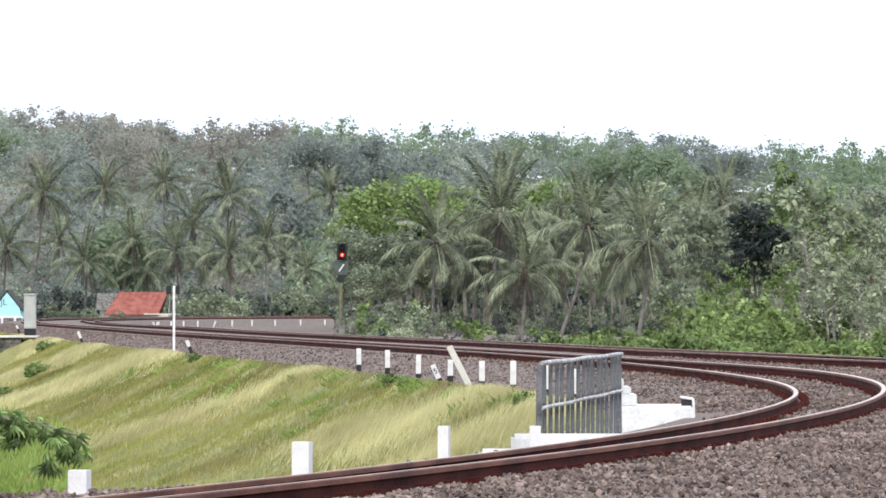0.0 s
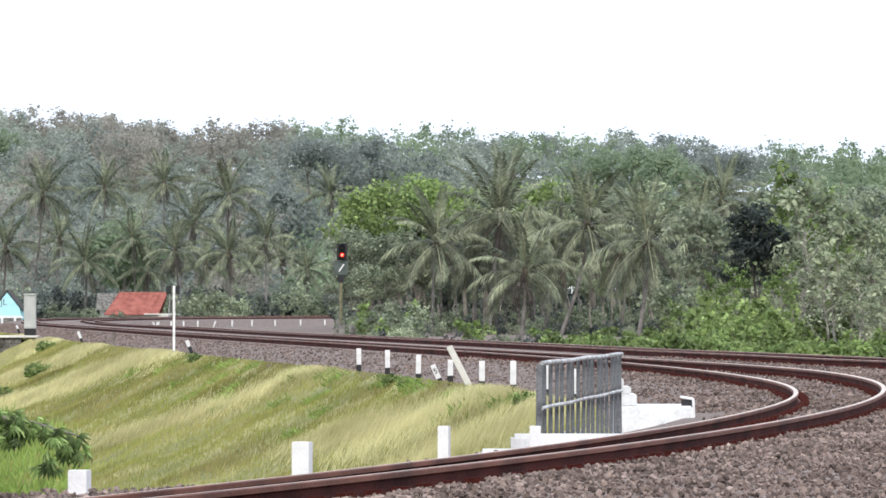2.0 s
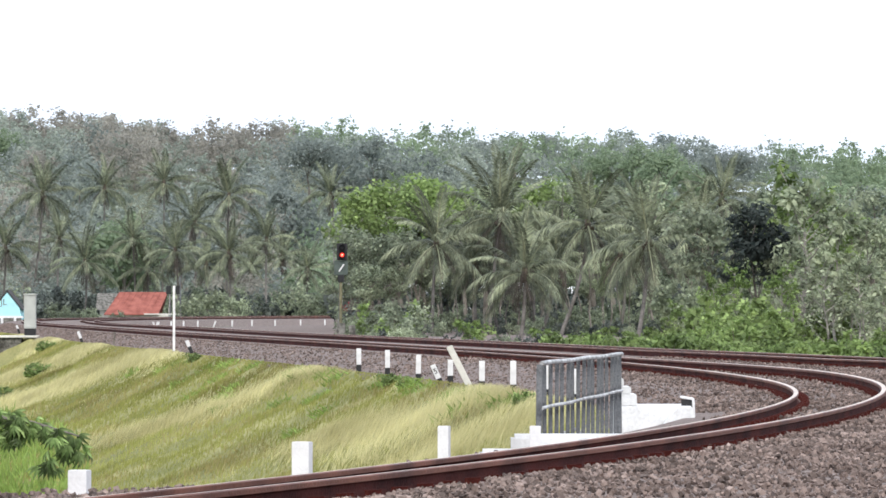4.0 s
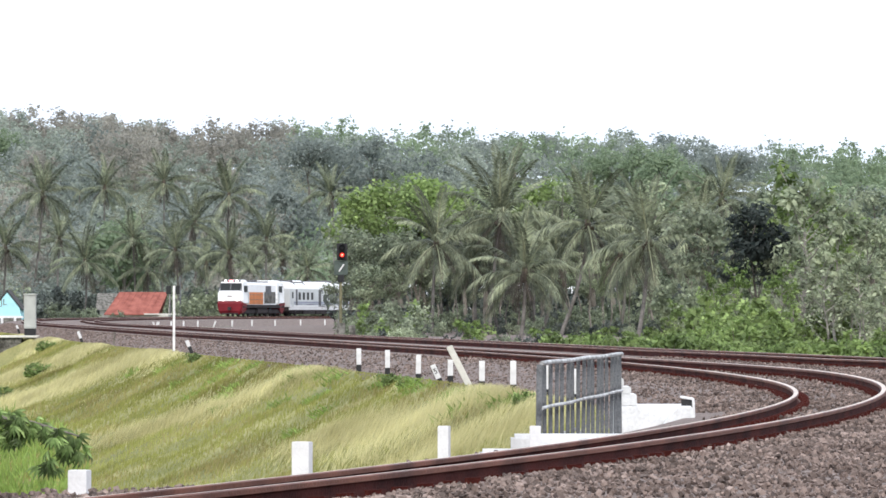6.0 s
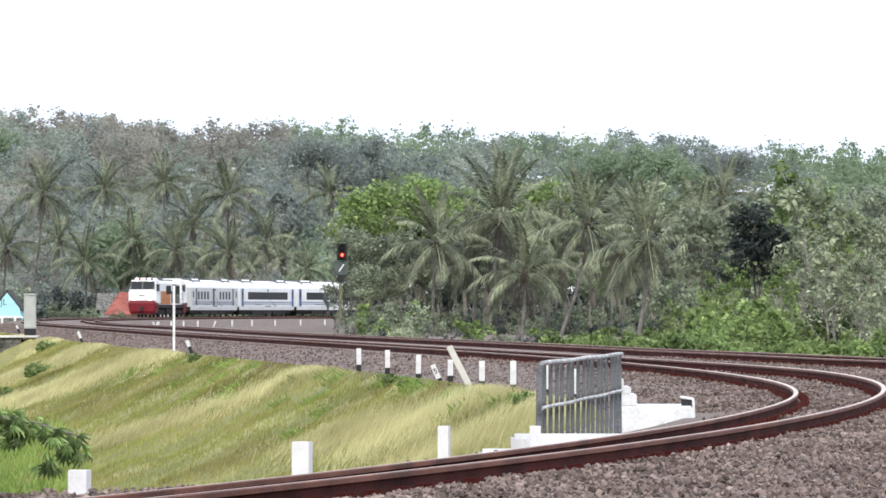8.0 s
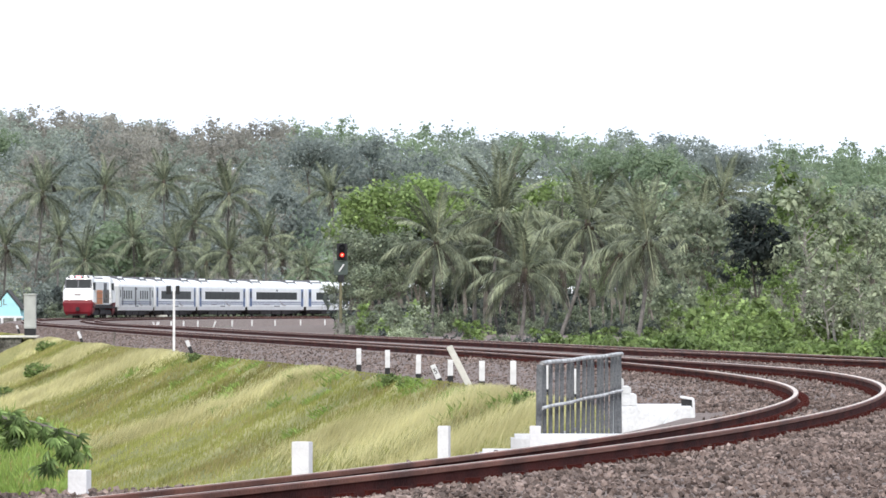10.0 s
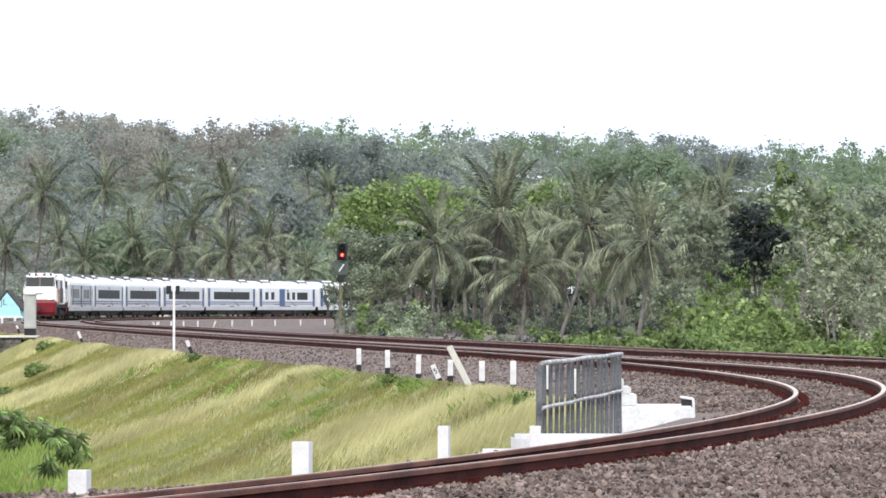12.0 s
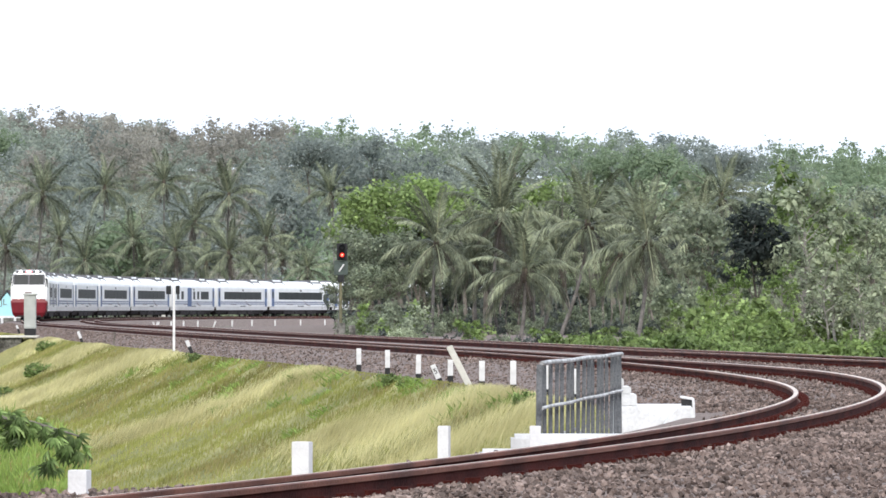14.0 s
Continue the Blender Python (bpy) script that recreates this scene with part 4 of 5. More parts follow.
    pipe = thing("bent_pipe", "thin white bent pipe standing at the abutment", "pipe")
    bm = rod((x(1205), y + 0.2, up_line(703, y)), (x(1228), y + 0.2, up_line(707, y)), 0.016)
    rod((x(1228), y + 0.2, up_line(706, y)), (x(1231), y + 0.2, up_line(760, y)), 0.016, None, 8, bm)
    part("tube", bm, WHITE, pipe)
    part("plate", box(x(1207), x(1226), y + 0.21, y + 0.23, up_line(722, y), up_line(708, y)), BLACK, pipe)


def build_signals():
    s = find_s(308, -3.3, 60, 260)
    p = along(s, -3.3, 0)
    x, y = float(p[0]), float(p[1])
    ob = thing("track_sign", "white pole carrying two black square boards", "track sign")
    part("pole", box(x - 0.042, x + 0.042, y - 0.03, y + 0.03, up_line(622, y), up_line(506, y), 0.01), WHITE, ob)
    for a, b in ((294, 303), (311, 318)):
        part("board", box(in_line(a, y), in_line(b, y), y - 0.025, y + 0.015, up_line(521, y), up_line(506, y), 0.01), BLACK, ob)
    y = 227.0
    X, Z = (lambda px: in_line(px, y)), (lambda py: up_line(py, y))
    ob = thing("railway_signal", "black railway light signal showing red on a post", "railway signal")
    g = ground_at(X(603), y)
    part("post", rod((X(603), y, g - 0.3), (X(603), y, Z(487)), 0.075, 0.065, 10), shader("signal_post_paint", (0.16, 0.15, 0.09), 0.7, 0, 0.4, 6, 30, 0.2), ob)
    part("base", box(X(596), X(611), y - 0.2, y + 0.2, g - 0.2, Z(572), 0.03), MASONRY, ob)
    part("ladder", rod((X(599), y + 0.25, g), (X(600.5), y + 0.15, Z(490)), 0.02), ZINC, ob)
    head = part("signal_head", box(X(596), X(614.5), y - 0.12, y + 0.12, Z(461), Z(431), 0.03), BLACK, ob)
    for py, m in ((438.5, None), (451.5, "red")):
        hood = bmesh.new()
        rod((X(605.5), y - 0.30, Z(py)), (X(605.5), y - 0.12, Z(py)), 0.135, 0.135, 14, hood)
        bmesh.ops.delete(hood, geom=[f for f in hood.faces if f.normal.y < -0.9], context="FACES")
        part("hood", hood, BLACK, head)
        part("lens", rod((X(605.5), y - 0.16, Z(py)), (X(605.5), y - 0.125, Z(py)), 0.092, 0.092, 14), glow("red_lamp", (1.0, 0.04, 0.02), 1.1) if m else BLACK, head)
    part("signal_core", rod((X(605.5), y - 0.18, Z(451.5)), (X(605.5), y - 0.165, Z(451.5)), 0.03, 0.03, 10), glow("red_lamp_core", (1.0, 0.5, 0.35), 3), head)
    back = part("indicator_box", box(X(591), X(615.5), y - 0.05, y + 0.15, Z(487), Z(461.5), 0.02), shader("indicator_grey", (0.07, 0.09, 0.08), 0.5, 0, 0.3, 5, 30, 0.1), ob)
    part("indicator_bar", rod((X(600), y - 0.07, Z(481)), (X(609), y - 0.07, Z(468)), 0.035), WHITE, back)
    part("bracket", box(X(598), X(609), y - 0.1, y + 0.1, Z(500), Z(487), 0.02), BLACK, ob)
    small = thing("relay_box", "small dark equipment box at the signal's foot", "equipment box")
    part("case", box(X(617), X(629), y - 0.3, y + 0.1, g - 0.1, Z(576), 0.03), MASONRY, small)
    y = 279.0
    X, Z = (lambda px: in_line(px, y)), (lambda py: up_line(py, y))
    ob = thing("equipment_cabinet", "tall grey steel equipment cabinet on a concrete slab", "cabinet")
    part("body", box(X(42.5), X(63), y, y + 0.6, Z(582), Z(523), 0.02), CABINET, ob)
    part("door", box(X(44.5), X(61), y - 0.025, y - 0.002, Z(580), Z(527), 0.01), CABINET, ob)
    part("roof", box(X(41), X(65), y - 0.06, y + 0.66, Z(523), Z(520), 0.015), CABINET, ob)
    part("plinth", box(X(43), X(62.5), y + 0.01, y + 0.59, Z(594), Z(582), 0.02), BLACK, ob)
    slab = thing("concrete_slab", "pale concrete slab over a masonry wall", "slab")
    part("slab", box(X(-20), X(72), y - 0.7, y + 1.3, Z(598), Z(594), 0.02), PLASTER, slab)
    wall = thing("retaining_wall", "dark rubble masonry retaining wall under a slab", "wall")
    part("core", box(X(-20), X(40), y - 0.5, y + 0.5, Z(650), Z(598), 0.03), MASONRY, wall)
    rng = random.Random(2)
    for r in range(5):
        for c in range(11):
            w = 5.2
            px = -18 + c * w + (r % 2) * 2.4 + rng.uniform(-0.5, 0.5)
            part("stone", box(X(px), X(px + w - 0.8), y - 0.57, y - 0.48, Z(608 + r * 9 + 0.0), Z(600 + r * 9), 0.03), MASONRY, wall)


def build_houses():
    y = 600.0
    X, Z = (lambda px: in_line(px, y)), (lambda py: up_line(py, y))
    ob = thing("red_roofed_house", "small plastered house with a red tiled gable roof", "house")
    g = min(ground_at(X(190), y), ground_at(X(300), y)) - 0.3
    part("wall", box(X(196), X(297), y + 0.8, y + 6.2, g, Z(556), 0.02), PLASTER, ob)
    gable = bmesh.new()
    for a in (X(196), X(296.8)):
        k = [gable.verts.new(q) for q in ((a, y + 0.8, Z(556.2)), (a, y + 6.2, Z(556.2)), (a, y + 3.5, Z(522)))]
        gable.faces.new(k)
    got = bmesh.ops.extrude_face_region(gable, geom=gable.faces[:])
    bmesh.ops.translate(gable, verts=[v for v in got["geom"] if isinstance(v, bmesh.types.BMVert)], vec=(0.15, 0, 0))
    part("gable", gable, MASONRY, ob, "grey gable")
    roof = bmesh.new()
    for sign in (-1, 1):
        y0, y1 = y + 3.5, y + 3.5 + sign * 3.6
        k = [roof.verts.new(q) for q in ((X(209), y0, Z(519)), (X(294), y0, Z(519)), (X(280) if sign < 0 else X(280), y1, Z(558)), (X(184), y1, Z(558)))]
        roof.faces.new(k if sign < 0 else k[::-1])
    got = bmesh.ops.extrude_face_region(roof, geom=roof.faces[:])
    bmesh.ops.translate(roof, verts=[v for v in got["geom"] if isinstance(v, bmesh.types.BMVert)], vec=(0, 0, 0.12))
    part("roof", roof, TILE, ob)
    part("ridge_cap", rod((X(208), y + 3.5, Z(518.4)), (X(295), y + 3.5, Z(518.4)), 0.09), TILE, ob)
    for i in range(9):
        px = 190 + i * 10.5
        part("roof_batten", rod((X(px + 18), y + 3.4, Z(517.5)), (X(px - 4 + 1.2 * i * 0.6), y - 0.05, Z(556.5)), 0.045, 0.045, 5), TILE, ob)
    part("eave_board", box(X(255), X(320), y - 0.35, y - 0.2, Z(557.5), Z(555.2), 0.01), PLASTER, ob)
    low = thing("brown_roofed_shed", "low shed with a brown tiled roof among bushes", "shed")
    part("wall", box(X(172), X(196), y + 4.5, y + 8, g, Z(548), 0.02), PLASTER, low)
    part("roof", prism([(y + 3.6, Z(549)), (y + 6.2, Z(519)), (y + 8.8, Z(549)), (y + 6.2, Z(524))], X(166), X(206)), MASONRY, low)
    y = 520.0
    X, Z = (lambda px: in_line(px, y)), (lambda py: up_line(py, y))
    ob = thing("blue_gabled_house", "small pale blue house with a gable and dark roof", "house")
    outline = [(X(-12), Z(580)), (X(37), Z(580)), (X(37), Z(557)), (X(35), Z(546)), (X(12.5), Z(518)), (X(-10), Z(546)), (X(-12), Z(557))]
    part("wall", prism(outline, y, y + 4.5, "Y"), CYAN, ob)
    # Dark panel added over the lower wall to stand for a shaded recess.
    part("foundation", box(X(-13), X(38), y - 0.06, y + 0.2, Z(592), Z(563.5), 0.01), MASONRY, ob)
    for px in (4, 27):
        part("porch_post", box(X(px - 2.2), X(px + 2.2), y - 0.35, y - 0.1, Z(592), Z(563), 0.02), WHITE, ob)
    part("sill_band", box(X(-14), X(41), y - 0.12, y - 0.004, Z(563.5), Z(559.5), 0.01), WHITE, ob)
    for a, b in (((12.5, 515.5), (39, 549)), ((12.5, 515.5), (-14, 549))):
        bm = bmesh.new()
        k = [bm.verts.new(q) for q in ((X(a[0]), y - 0.05, Z(a[1])), (X(b[0]), y - 0.05, Z(b[1])), (X(b[0]), y + 4.9, Z(b[1])), (X(a[0]), y + 4.9, Z(a[1])))]
        bm.faces.new(k)
        got = bmesh.ops.extrude_face_region(bm, geom=bm.faces[:])
        bmesh.ops.translate(bm, verts=[v for v in got["geom"] if isinstance(v, bmesh.types.BMVert)], vec=(0, 0, 0.12))
        bmesh.ops.recalc_face_normals(bm, faces=bm.faces[:])
        part("roof", bm, SLATE, ob)
    lettering("lettering", "JL", 0.85, MASONRY, ob, pose(X(6.5), y - 0.012, Z(535.5), 90, 0, 0))
    pole = thing("utility_pole", "thin grey utility pole behind the line", "pole")
    y = 590.0
    part("shaft", rod((in_line(321, y), y, ground_at(in_line(321, y), y) - 0.3), (in_line(318, y), y, up_line(489, y)), 0.11, 0.07), ZINC, pole)


def build_branch():
    """A tree whose branch hangs in from beside the near rails."""
    y = 37.0
    X, Z = (lambda px: in_line(px, y)), (lambda py: up_line(py, y))
    rng = np.random.default_rng(9)
    ob = thing("cassava_shrub", "leafy shrub with drooping dark green fingered leaves beside the rails", "shrub")
    bm = bmesh.new()
    g = ground_at(X(-230), y)
    rod((X(-230), y, g - 0.3), (X(-200), y, Z(760)), 0.05, 0.04, 8, bm)
    rod((X(-200), y, Z(760)), (X(-60), y - 0.05, Z(728)), 0.04, 0.02, 7, bm)
    rod((X(-60), y - 0.05, Z(728)), (X(60), y - 0.05, Z(748)), 0.02, 0.012, 6, bm)
    rod((X(60), y - 0.05, Z(748)), (X(140), y, Z(772)), 0.012, 0.006, 6, bm)
    part("stem", bm, BARK, ob)
    n = 6
    t = np.linspace(-1, 1, n)
    v, f = [], []
    for k in range(6):
        a = (k - 2.5) * 0.5
        for side in (-1, 1):
            base = len(v)
            for j in range(5):
                u = j / 4
                w = 0.017 * math.sin(math.pi * min(1, u * 0.92 + 0.06)) * side
                ln = 0.125 * (1 - 0.06 * abs(k - 2.5)) * u
                v.append((math.sin(a) * ln + math.cos(a) * w, math.cos(a) * ln - math.sin(a) * w, -0.085 * u * u + abs(w) * 0.35))
                v.append((math.sin(a) * ln, math.cos(a) * ln, -0.085 * u * u))
            for j in range(4):
                q = base + 2 * j
                f.append((q, q + 2, q + 3, q + 1))
    leaf = mesh_of("leaf", v, f, [leafy("shrub_leaves", (0.10, 0.17, 0.045), (0.28, 0.385, 0.14), 8.0, 0.3, 0.6)])
    for i in range(125):
        px = rng.uniform(-70, 156)
        high, low = np.interp(px, [-70, 0, 60, 110, 158], [700, 721, 736, 757, 778]), np.interp(px, [-70, 0, 60, 110, 158], [755, 778, 786, 806, 812])
        py = high + (low - high) * rng.uniform(0, 1) ** 1.2
        if i < 9:
            px, py = rng.uniform(66, 102), rng.uniform(808, 830)
        q = part("leaf", leaf, None, ob)
        q.matrix_basis = pose(X(px), y + rng.normal(-0.05, 0.1), Z(py), rng.uniform(-85, -30), rng.uniform(-25, 25), rng.uniform(90, 270)) @ pose(0, 0, 0, 0, 0, rng.uniform(-25, 25))
        q.scale = [rng.uniform(0.55, 0.8)] * 3


build_posts()
build_bridge()
build_signals()
build_houses()
build_branch()


# ---- the train ----
COACH_WHITE = shader("coach_white", (0.86, 0.87, 0.88), 0.35, 0, 0.05, 0.8, 20, 0.02, sheen=0.5)
COACH_SIDE = shader("coach_side", (0.80, 0.81, 0.825), 0.4, 0.0, 0.06, 0.6, 20, 0.03, sheen=0.5)
COACH_GREY = shader("coach_grey", (0.60, 0.62, 0.63), 0.4, 0.15, 0.08, 0.6, 20, 0.03)
DARK_GLASS = shader("dark_glass", (0.03, 0.034, 0.036), 0.4, 0, 0.2, 1, 5, 0, sheen=0.12)
BLUE = shader("blue_paint", (0.085, 0.14, 0.29), 0.4, 0, 0.1, 1, 20, 0.02)
STRIPE = shader("slate_blue_stripe", (0.10, 0.13, 0.26), 0.4, 0, 0.1, 1, 20, 0)
GOLD = shader("bronze_stripe", (0.30, 0.25, 0.24), 0.4, 0, 0.1, 1, 20, 0)
RED = shader("red_paint", (0.17, 0.012, 0.02), 0.45, 0, 0.2, 1.5, 20, 0.05)
ORANGE = shader("orange_paint", (0.60, 0.20, 0.055), 0.45, 0, 0.15, 1.5, 20, 0.05)
UNDER = shader("sooty_underframe", (0.035, 0.03, 0.032), 0.85, 0, 0.4, 2, 20, 0.3)
GRILLE = shader("roof_grille", (0.12, 0.12, 0.13), 0.7, 0.1, 0.3, 4, 30, 0.2)
LAMP_WHITE = glow("headlamp", (1.0, 0.95, 0.9), 4)
LAMP_RED = glow("marker_lamp", (1.0, 0.30, 0.32), 2.5)


def bogie(parent, x, axles, wheel_mesh, gap):
    ob = part("bogie", box(x - gap * axles / 2, x + gap * axles / 2, -1.15, 1.15, 0.28, 0.72, 0.05), UNDER, parent)
    for i in range(axles):
        for side in (-1, 1):
            w = part("wheel", wheel_mesh, None, ob)
            w.matrix_basis = Matrix.Translation((x + (i - (axles - 1) / 2) * gap, side * 0.57, 0.46))
    return ob


def wheel_of(radius):
    bm = rod((0, -0.06, 0), (0, 0.06, 0), radius, radius, 18)
    rod((0, -0.09, 0), (0, 0.09, 0), radius * 0.35, None, 10, bm)
    me = bpy.data.meshes.new("wheel")
    bm.to_mesh(me)
    bm.free()
    me.materials.append(UNDER)
    return me


WHEEL, LOCO_WHEEL = wheel_of(0.43), wheel_of(0.46)


def shell_outline(low):
    half = [(1.45, low), (1.47, 1.9), (1.46, 2.82)]
    return half + [(-y, z) for y, z in half[::-1]]


def coach(kind, label):
    """A coach 20 m long: kind 'seat' has one long band of windows, 'power' small windows and louvres, 'dining' a door in mid length."""
    ob = thing("railway_coach", label, "railway coach", "coaches of the train")
    L = 10.0
    part("body", prism(shell_outline(0.95), -L, L), COACH_GREY if kind == "power" else COACH_SIDE, ob)
    half = [(1.47, 2.80), (1.42, 3.02), (1.25, 3.28), (0.95, 3.46), (0.5, 3.57), (0, 3.61)]
    part("roof", prism(half + [(-y, z) for y, z in half[-2::-1]], -L + 0.02, L - 0.02), COACH_WHITE, ob, "glossy white roof")
    part("skirt", prism([(1.40, 0.64), (1.455, 0.97), (-1.455, 0.97), (-1.40, 0.64)], -L + 0.2, L - 0.2), COACH_WHITE, ob)
    part("underframe", box(-L + 0.1, L - 0.1, -1.3, 1.3, 0.5, 0.95, 0.03), UNDER, ob)
    for a, b in ((-5.4, -2.2), (-2.0, 1.4), (1.6, 5.3)):
        part("equipment_case", box(a, b, -1.32, 1.32, 0.2, 0.6, 0.06), UNDER, ob)
    for x in (-7.1, 7.1):
        bogie(ob, x, 2, WHEEL, 2.2)
    for x in (-L - 0.28, L + 0.02):
        part("gangway", box(x, x + 0.26, -0.62, 0.62, 0.95, 3.15, 0.05), UNDER, ob)
    for x in (-6.3, 6.3):
        unit = part("air_conditioner", prism([(1.0, 3.38), (0.85, 3.72), (-0.85, 3.72), (-1.0, 3.38)], x - 1.5, x + 1.5), COACH_WHITE, ob)
        for side in (-1, 1):
            part("grille", box(x - 1.3, x + 1.3, side * 0.97 - 0.03, side * 0.97 + 0.03, 3.44, 3.56), GRILLE, unit)
        for e in (-1.58, 1.52):
            part("end_grille", prism([(1.32, 3.22), (1.02, 3.50), (0.88, 3.76), (-0.88, 3.76), (-1.02, 3.50), (-1.32, 3.22)], x + e - 0.08, x + e + 0.14), GRILLE, unit)
    part("antenna", box(-0.2, 0.2, -0.1, 0.1, 3.58, 3.80, 0.03), GRILLE, ob)
    for side in (-1, 1):
        def plate(name, x0, x1, z0, z1, m, proud=0.012, parent=ob):
            y = side * 1.468
            return part(name, box(x0, x1, min(y, y + side * proud), max(y, y + side * proud), z0, z1), m, parent)

        for z0, z1 in ((1.22, 1.29), (1.40, 1.48)):
            plate("stripe", -L + 0.5, L - 0.5, z0, z1, STRIPE, 0.006)
        plate("sill", -L + 0.2, L - 0.2, 0.97, 1.10, COACH_WHITE, 0.008)
        doors = (-9.1, 9.1) if kind != "dining" else (-9.1, 1.9, 9.1)
        for x in doors:
            w = 0.36 if abs(x) > 5 else 0.9
            door = plate("door", x - w, x + w, 1.0, 2.80, BLUE if kind != "power" else COACH_GREY, 0.016)
            if abs(x) > 5:
                plate("door_window", x - 0.22, x + 0.22, 1.85, 2.5, DARK_GLASS, 0.022, door)
        if kind == "seat":
            spans = [(-7.2 + i * 2.06, -7.2 + i * 2.06 + 2.0) for i in range(7)]
            plate("window_surround", -7.75, 7.75, 1.52, 2.78, COACH_WHITE, 0.007)
        elif kind == "power":
            spans = [(a, a + 0.62) for a in (-6.5, -5.2, -3.9, -2.6, 2.7, 4.0, 5.3, 6.6)]
            plate("louvre", 0.2, 1.0, 1.1, 2.78, GRILLE, 0.012)
            for x in (-8.0, 7.6):
                plate("louvre", x, x + 0.5, 1.1, 2.78, GRILLE, 0.012)
        else:
            spans = [(6.6, 7.6), (4.6, 5.6), (-0.6, 0.2), (-2.5, -1.6), (-6.9, -3.3)]
            plate("window_surround", -8.3, 0.7, 1.52, 2.78, COACH_WHITE, 0.007)
            plate("window_surround", 3.1, 8.3, 1.52, 2.78, COACH_WHITE, 0.007)
        high = 2.46
        for a, b in spans:
            pane = plate("window", a, b, 1.70, high, DARK_GLASS, 0.013)
            plate("mullion", b, b + 0.06, 1.70, high, UNDER if kind == "seat" else GRILLE, 0.010, pane)
        plate("destination_display", -0.3, 0.3, 2.55, 2.72, GRILLE, 0.014)
        swoosh = bmesh.new()
        for k in range(6):
            box(-3.2 + k * 0.42, -2.7 + k * 0.42, side * 1.468 - 0.012, side * 1.468 + 0.012, 1.06 + 0.024 * k * k, 1.13 + 0.024 * k * k, 0, swoosh)
        part("swoosh", swoosh, GOLD, ob)
        plate("sill_plate", -1.0, 1.0, 0.99, 1.08, GRILLE, 0.012)
        plate("swoosh", 2.6, 4.6, 1.16, 1.21, GOLD, 0.010)
    return ob


def locomotive():
    ob = thing("diesel_locomotive", "white diesel locomotive with red lower front and orange side panel", "locomotive")
    part("underframe", box(-7.6, 7.6, -1.33, 1.33, 0.85, 1.18, 0.04), UNDER, ob)
    part("fuel_tank", box(-2.0, 2.0, -1.25, 1.25, 0.25, 0.85, 0.12), UNDER, ob)
    for x in (-4.9, 4.9):
        bogie(ob, x, 3, LOCO_WHEEL, 1.7)
    hood = part("hood", prism([(1.12, 1.18), (1.12, 3.2), (0.9, 3.45), (-0.9, 3.45), (-1.12, 3.2), (-1.12, 1.18)], -5.3, 5.3), COACH_WHITE, ob)
    for side in (-1, 1):
        y = side * 1.12
        part("orange_panel", box(-0.5, 5.0, y - 0.012, y + 0.012, 1.22, 2.45), ORANGE, hood, "orange side panel")
        part("engine_grille", box(-5.0, -0.9, y - 0.014, y + 0.014, 1.3, 2.5), MASONRY, hood)
        part("intake", box(-3.4, -1.4, y - 0.02, y + 0.02, 2.3, 3.1), GRILLE, hood)
        for z in (1.7, 2.2):
            part("handrail", rod((-5.2, side * 1.34, z), (5.2, side * 1.34, z), 0.02), ZINC, ob)
    part("exhaust", box(-0.6, 0.6, -0.35, 0.35, 3.44, 3.72, 0.06), GRILLE, ob)
    for x in (-3.6, 2.8):
        part("radiator_fan", rod((x, 0, 3.44), (x, 0, 3.60), 0.75, 0.7, 18), GRILLE, ob)
    for d in (1, -1):
        outline = [(5.3, 1.2), (7.55, 1.2), (7.72, 1.45), (7.74, 2.35), (7.32, 3.42), (7.05, 3.62), (6.5, 3.70), (5.3, 3.70)]
        bm = prism([(x * d, z) for x, z in outline], -1.37, 1.37, "Y")
        bmesh.ops.bevel(bm, geom=[e for e in bm.edges if abs(abs(e.verts[0].co.y) - 1.37) < 1e-4 and abs(e.verts[0].co.y - e.verts[1].co.y) < 1e-4 and e.calc_length() > 0.2 and max(abs(v.co.x) for v in e.verts) > 5.4],
                         offset=0.16, segments=3, affect="EDGES")
        for v in bm.verts:
            v.co.y *= 1 - 0.19 * max(0, (v.co.z - 2.4) / 1.3) ** 1.3
        cab = part("cab", bm, COACH_WHITE, ob)
        slope = math.degrees(math.atan2(1.07, 0.42))
        for side in (-1, 1):
            win = part("windshield", box(-0.51, 0.51, -0.014, 0.014, -0.36, 0.36, 0.0), DARK_GLASS, cab)
            win.matrix_basis = Matrix.Translation((7.493 * d, side * 0.575, 2.98)) @ pose(0, 0, 0, 0, 0, 90) @ pose(0, 0, 0, (90 - slope) * (-1 if d > 0 else 1), 0, 0)
            part("side_window", box(min(5.9 * d, 6.8 * d), max(5.9 * d, 6.8 * d), side * 1.30 - 0.06, side * 1.30 + 0.06, 2.45, 3.1), DARK_GLASS, cab)
            part("cab_door", box(min(5.35 * d, 5.75 * d), max(5.35 * d, 5.75 * d), side * 1.372 - 0.01, side * 1.372 + 0.01, 1.3, 2.5), COACH_GREY, cab)
            part("headlamp", rod((7.0 * d, side * 0.62, 3.55), (7.36 * d, side * 0.62, 3.55), 0.12, 0.12, 12), LAMP_WHITE if d > 0 else ZINC, cab)
            part("lower_lamp", rod((7.6 * d, side * 0.78, 1.66), (7.80 * d, side * 0.78, 1.66), 0.09, 0.09, 10), LAMP_WHITE if d > 0 else ZINC, cab)
        for side in (-1, 1):
            part("corner_post", rod((7.69 * d, side * 1.27, 2.45), (7.36 * d, side * 1.14, 3.38), 0.03, 0.035, 6), GRILLE, cab)
        surround = part("windshield_surround", box(-1.17, 1.17, -0.008, 0.008, -0.42, 0.42, 0.0), GRILLE, cab)
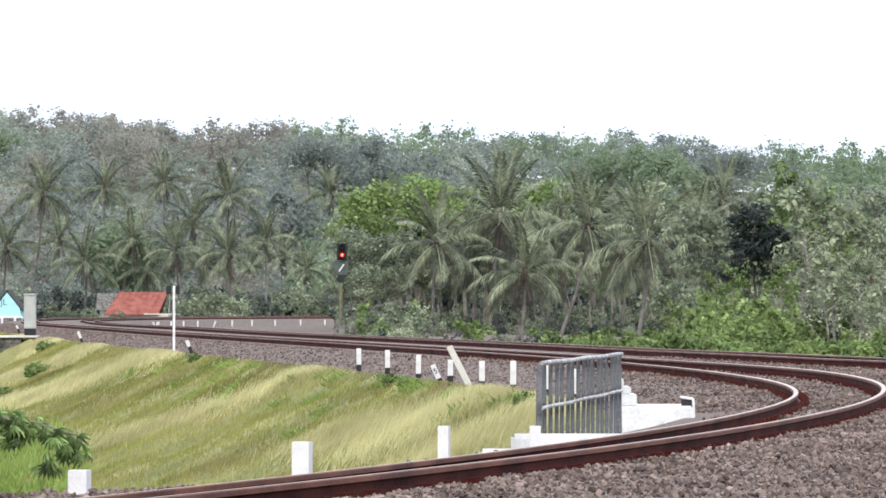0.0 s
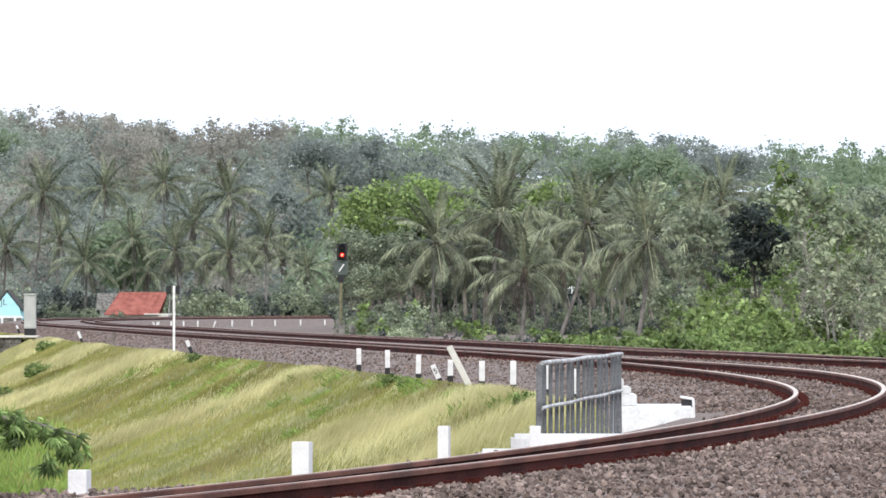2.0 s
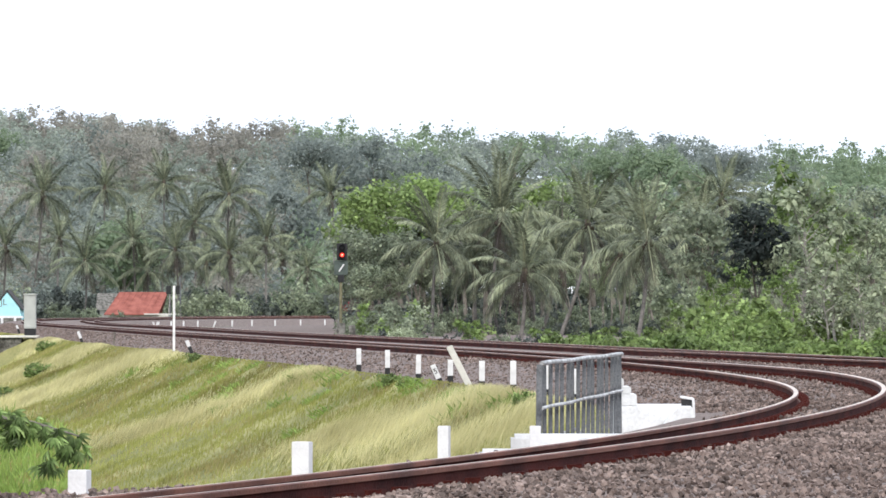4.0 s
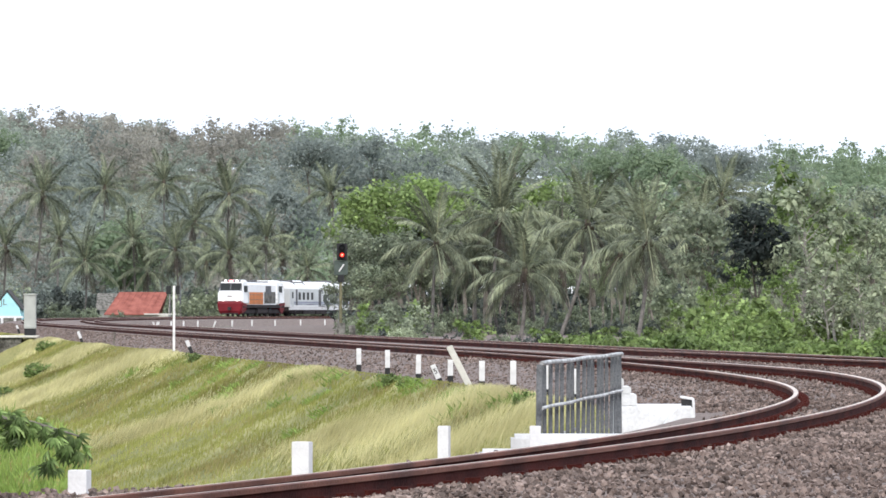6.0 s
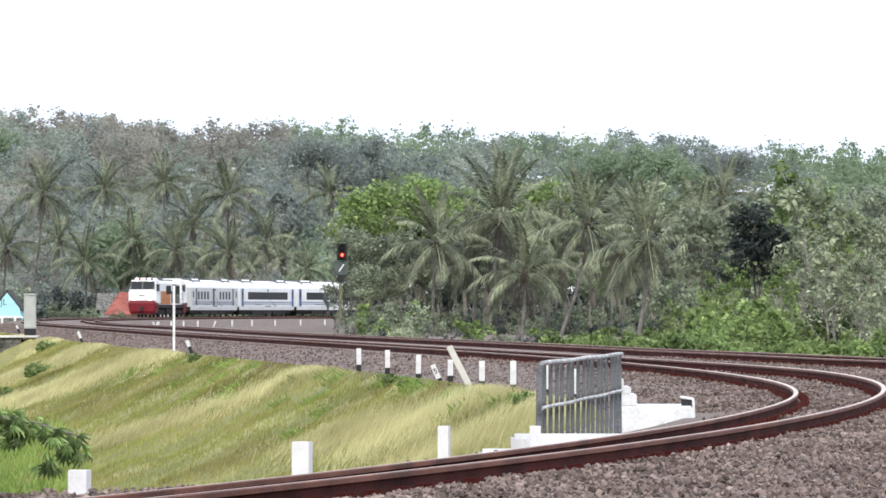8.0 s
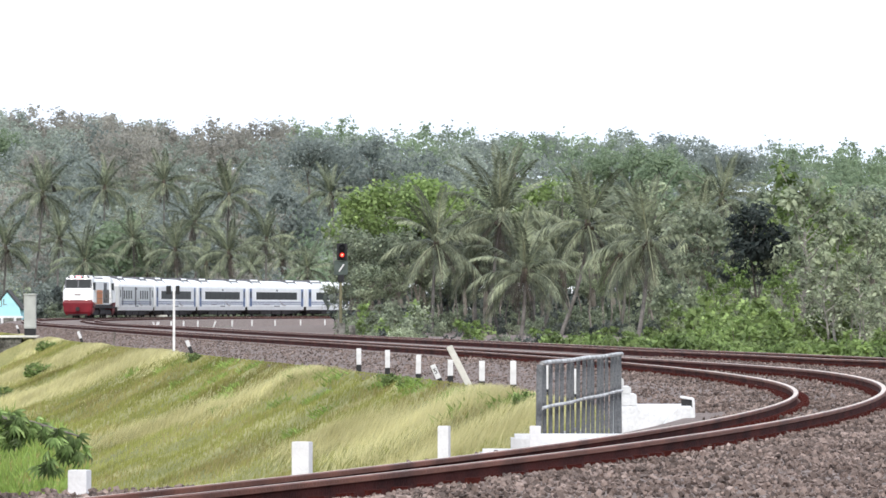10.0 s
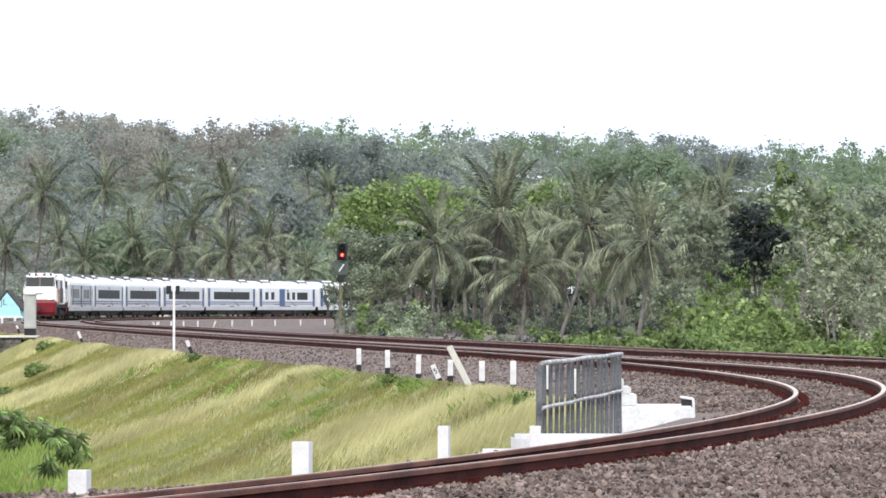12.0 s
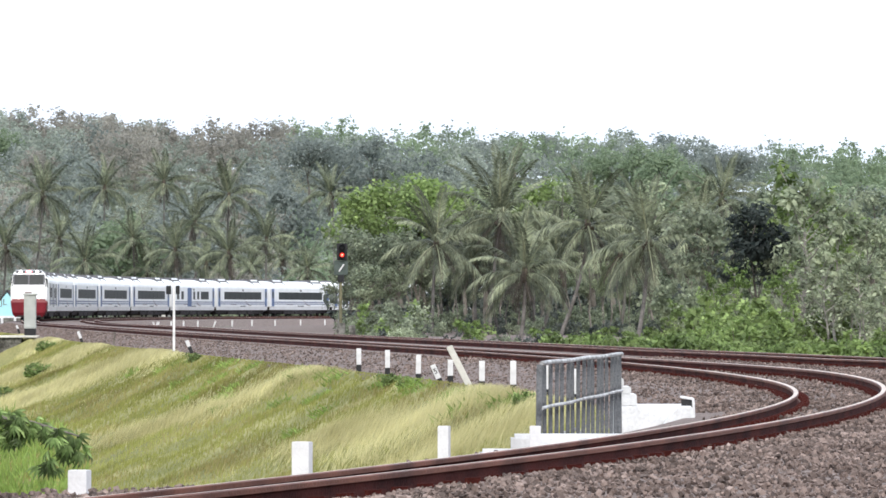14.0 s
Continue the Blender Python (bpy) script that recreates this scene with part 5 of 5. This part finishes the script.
        surround.matrix_basis = Matrix.Translation((7.488 * d, 0, 2.98)) @ pose(0, 0, 0, 0, 0, 90) @ pose(0, 0, 0, (90 - slope) * (-1 if d > 0 else 1), 0, 0)
        part("brow", box(min(6.95 * d, 7.28 * d), max(6.95 * d, 7.28 * d), -0.98, 0.98, 3.43, 3.66, 0.03), GRILLE, cab)
        part("marker_lamp", box(min(6.95 * d, 7.36 * d), max(6.95 * d, 7.36 * d), -0.24, 0.24, 3.48, 3.66, 0.05), LAMP_RED if d > 0 else ZINC, cab)
        part("nose_emblem", box(min(7.735 * d, 7.75 * d), max(7.735 * d, 7.75 * d), -0.30, 0.22, 1.98, 2.08), GOLD, cab)
        front = [(6.1, 0.62), (7.3, 0.22), (7.62, 0.22), (7.82, 0.55), (7.86, 1.30), (7.76, 1.56), (6.1, 1.30)]
        bm = prism([(x * d, z) for x, z in front], -1.375, 1.375, "Y")
        bmesh.ops.bevel(bm, geom=[e for e in bm.edges if max(abs(v.co.x) for v in e.verts) > 7.6 and abs(e.verts[0].co.y - e.verts[1].co.y) < 1e-4], offset=0.12, segments=2, affect="EDGES")
        for v in bm.verts:
            v.co.y *= 1 - 0.16 * max(0, (0.95 - v.co.z) / 0.75)
        pilot = part("pilot", bm, RED, ob, "red-painted lower front")
        part("coupler", box(min(7.8 * d, 8.2 * d), max(7.8 * d, 8.2 * d), -0.16, 0.16, 0.62, 0.95, 0.04), UNDER, pilot)
        part("step_plate", box(min(7.84 * d, 7.92 * d), max(7.84 * d, 7.92 * d), -0.9, 0.9, 0.24, 0.34), UNDER, pilot)
    return ob


def build_train():
    seats = "white railway coach with a long dark window band and blue doors"
    cars = [locomotive(), coach("power", "grey-sided railway power car with small windows and white roof")]
    first = coach("seat", seats)
    cars.append(first)
    for i in range(8):
        cars.append(coach("dining", "white dining coach with a wide blue door and small windows") if i == 3 else copy_thing(first, Matrix()))
    return cars


CARS = build_train()


def build_bird():
    """A small dark bird; its wings are hinged at the shoulders. It heads along x."""
    ob = thing("bird", "small dark bird flying over the track", "bird")
    body = bmesh.new()
    bmesh.ops.create_uvsphere(body, u_segments=10, v_segments=7, radius=1)
    bmesh.ops.scale(body, vec=(0.085, 0.028, 0.030), verts=body.verts[:])
    rod((0.06, 0, 0.01), (0.115, 0, 0.005), 0.02, 0.003, 8, body)
    part("body", body, BLACK, ob)
    part("tail", prism([(-0.07, 0.0), (-0.17, 0.012), (-0.17, -0.004), (-0.07, -0.008)], -0.022, 0.022, "Y"), BLACK, ob)
    wings = []
    for side in (-1, 1):
        bm = bmesh.new()
        flat = [(0.06, 0.0), (0.055, 0.10), (-0.02, 0.26), (-0.05, 0.25), (-0.05, 0.10), (-0.055, 0.0)]
        top, low = [bm.verts.new((x, side * y, 0.004)) for x, y in flat], [bm.verts.new((x, side * y, -0.003)) for x, y in flat]
        bm.faces.new(top), bm.faces.new(low[::-1])
        for i in range(6):
            j = (i + 1) % 6
            bm.faces.new((top[i], low[i], low[j], top[j]))
        bmesh.ops.recalc_face_normals(bm, faces=bm.faces[:])
        wing = part("wing", bm, BLACK, ob)
        wings.append((side, wing))
    return ob, wings


BIRD, WINGS = build_bird()


def motions():
    """The train rounds the far bend and comes on along the left track."""
    for i, car in enumerate(CARS):
        car.scale = (1.0, 1.04, 1.07)
        back = 7.55 if i == 0 else 16.4 + 20.92 * (i - 1) + 10.46
        reach = 4.9 if i == 0 else 7.1
        rows = []
        for step in range(29):
            t = step * 0.5
            s = 358.03 + 18.556 * (14 - t) + 0.0762 * (14 - t) ** 2 + back
            a, b = along(s - reach, 0, 0), along(s + reach, 0, 0)
            mid, d = (a + b) / 2, a - b
            rows.append((t, pose(mid[0], mid[1], mid[2], 0, 0, math.degrees(math.atan2(d[1], d[0])))))
        walk(car, rows)
    rows = []
    for t, px, py, depth in ((0, -900, 420, 190), (9.6, -60, 345, 178), (10.4, 290, 330, 168), (10.8, 458, 319, 158), (10.9, 502, 312, 154), (11.0, 573, 289, 150),
                             (11.1, 690, 258, 142), (11.3, 1010, 190, 125), (11.5, 1680, 60, 100), (12.0, 3900, -900, 70), (14.0, 9000, -4000, 60)):
        rows.append((t, pose(in_line(px, depth), depth, up_line(py, depth), 8, -12, 12)))
    walk(BIRD, rows)
    for side, wing in WINGS:
        walk(wing, [(k * 0.1, pose(0, side * 0.018, 0.012, side * (58 if k % 2 == 0 else -28), 0, 0)) for k in range(141)])


motions()
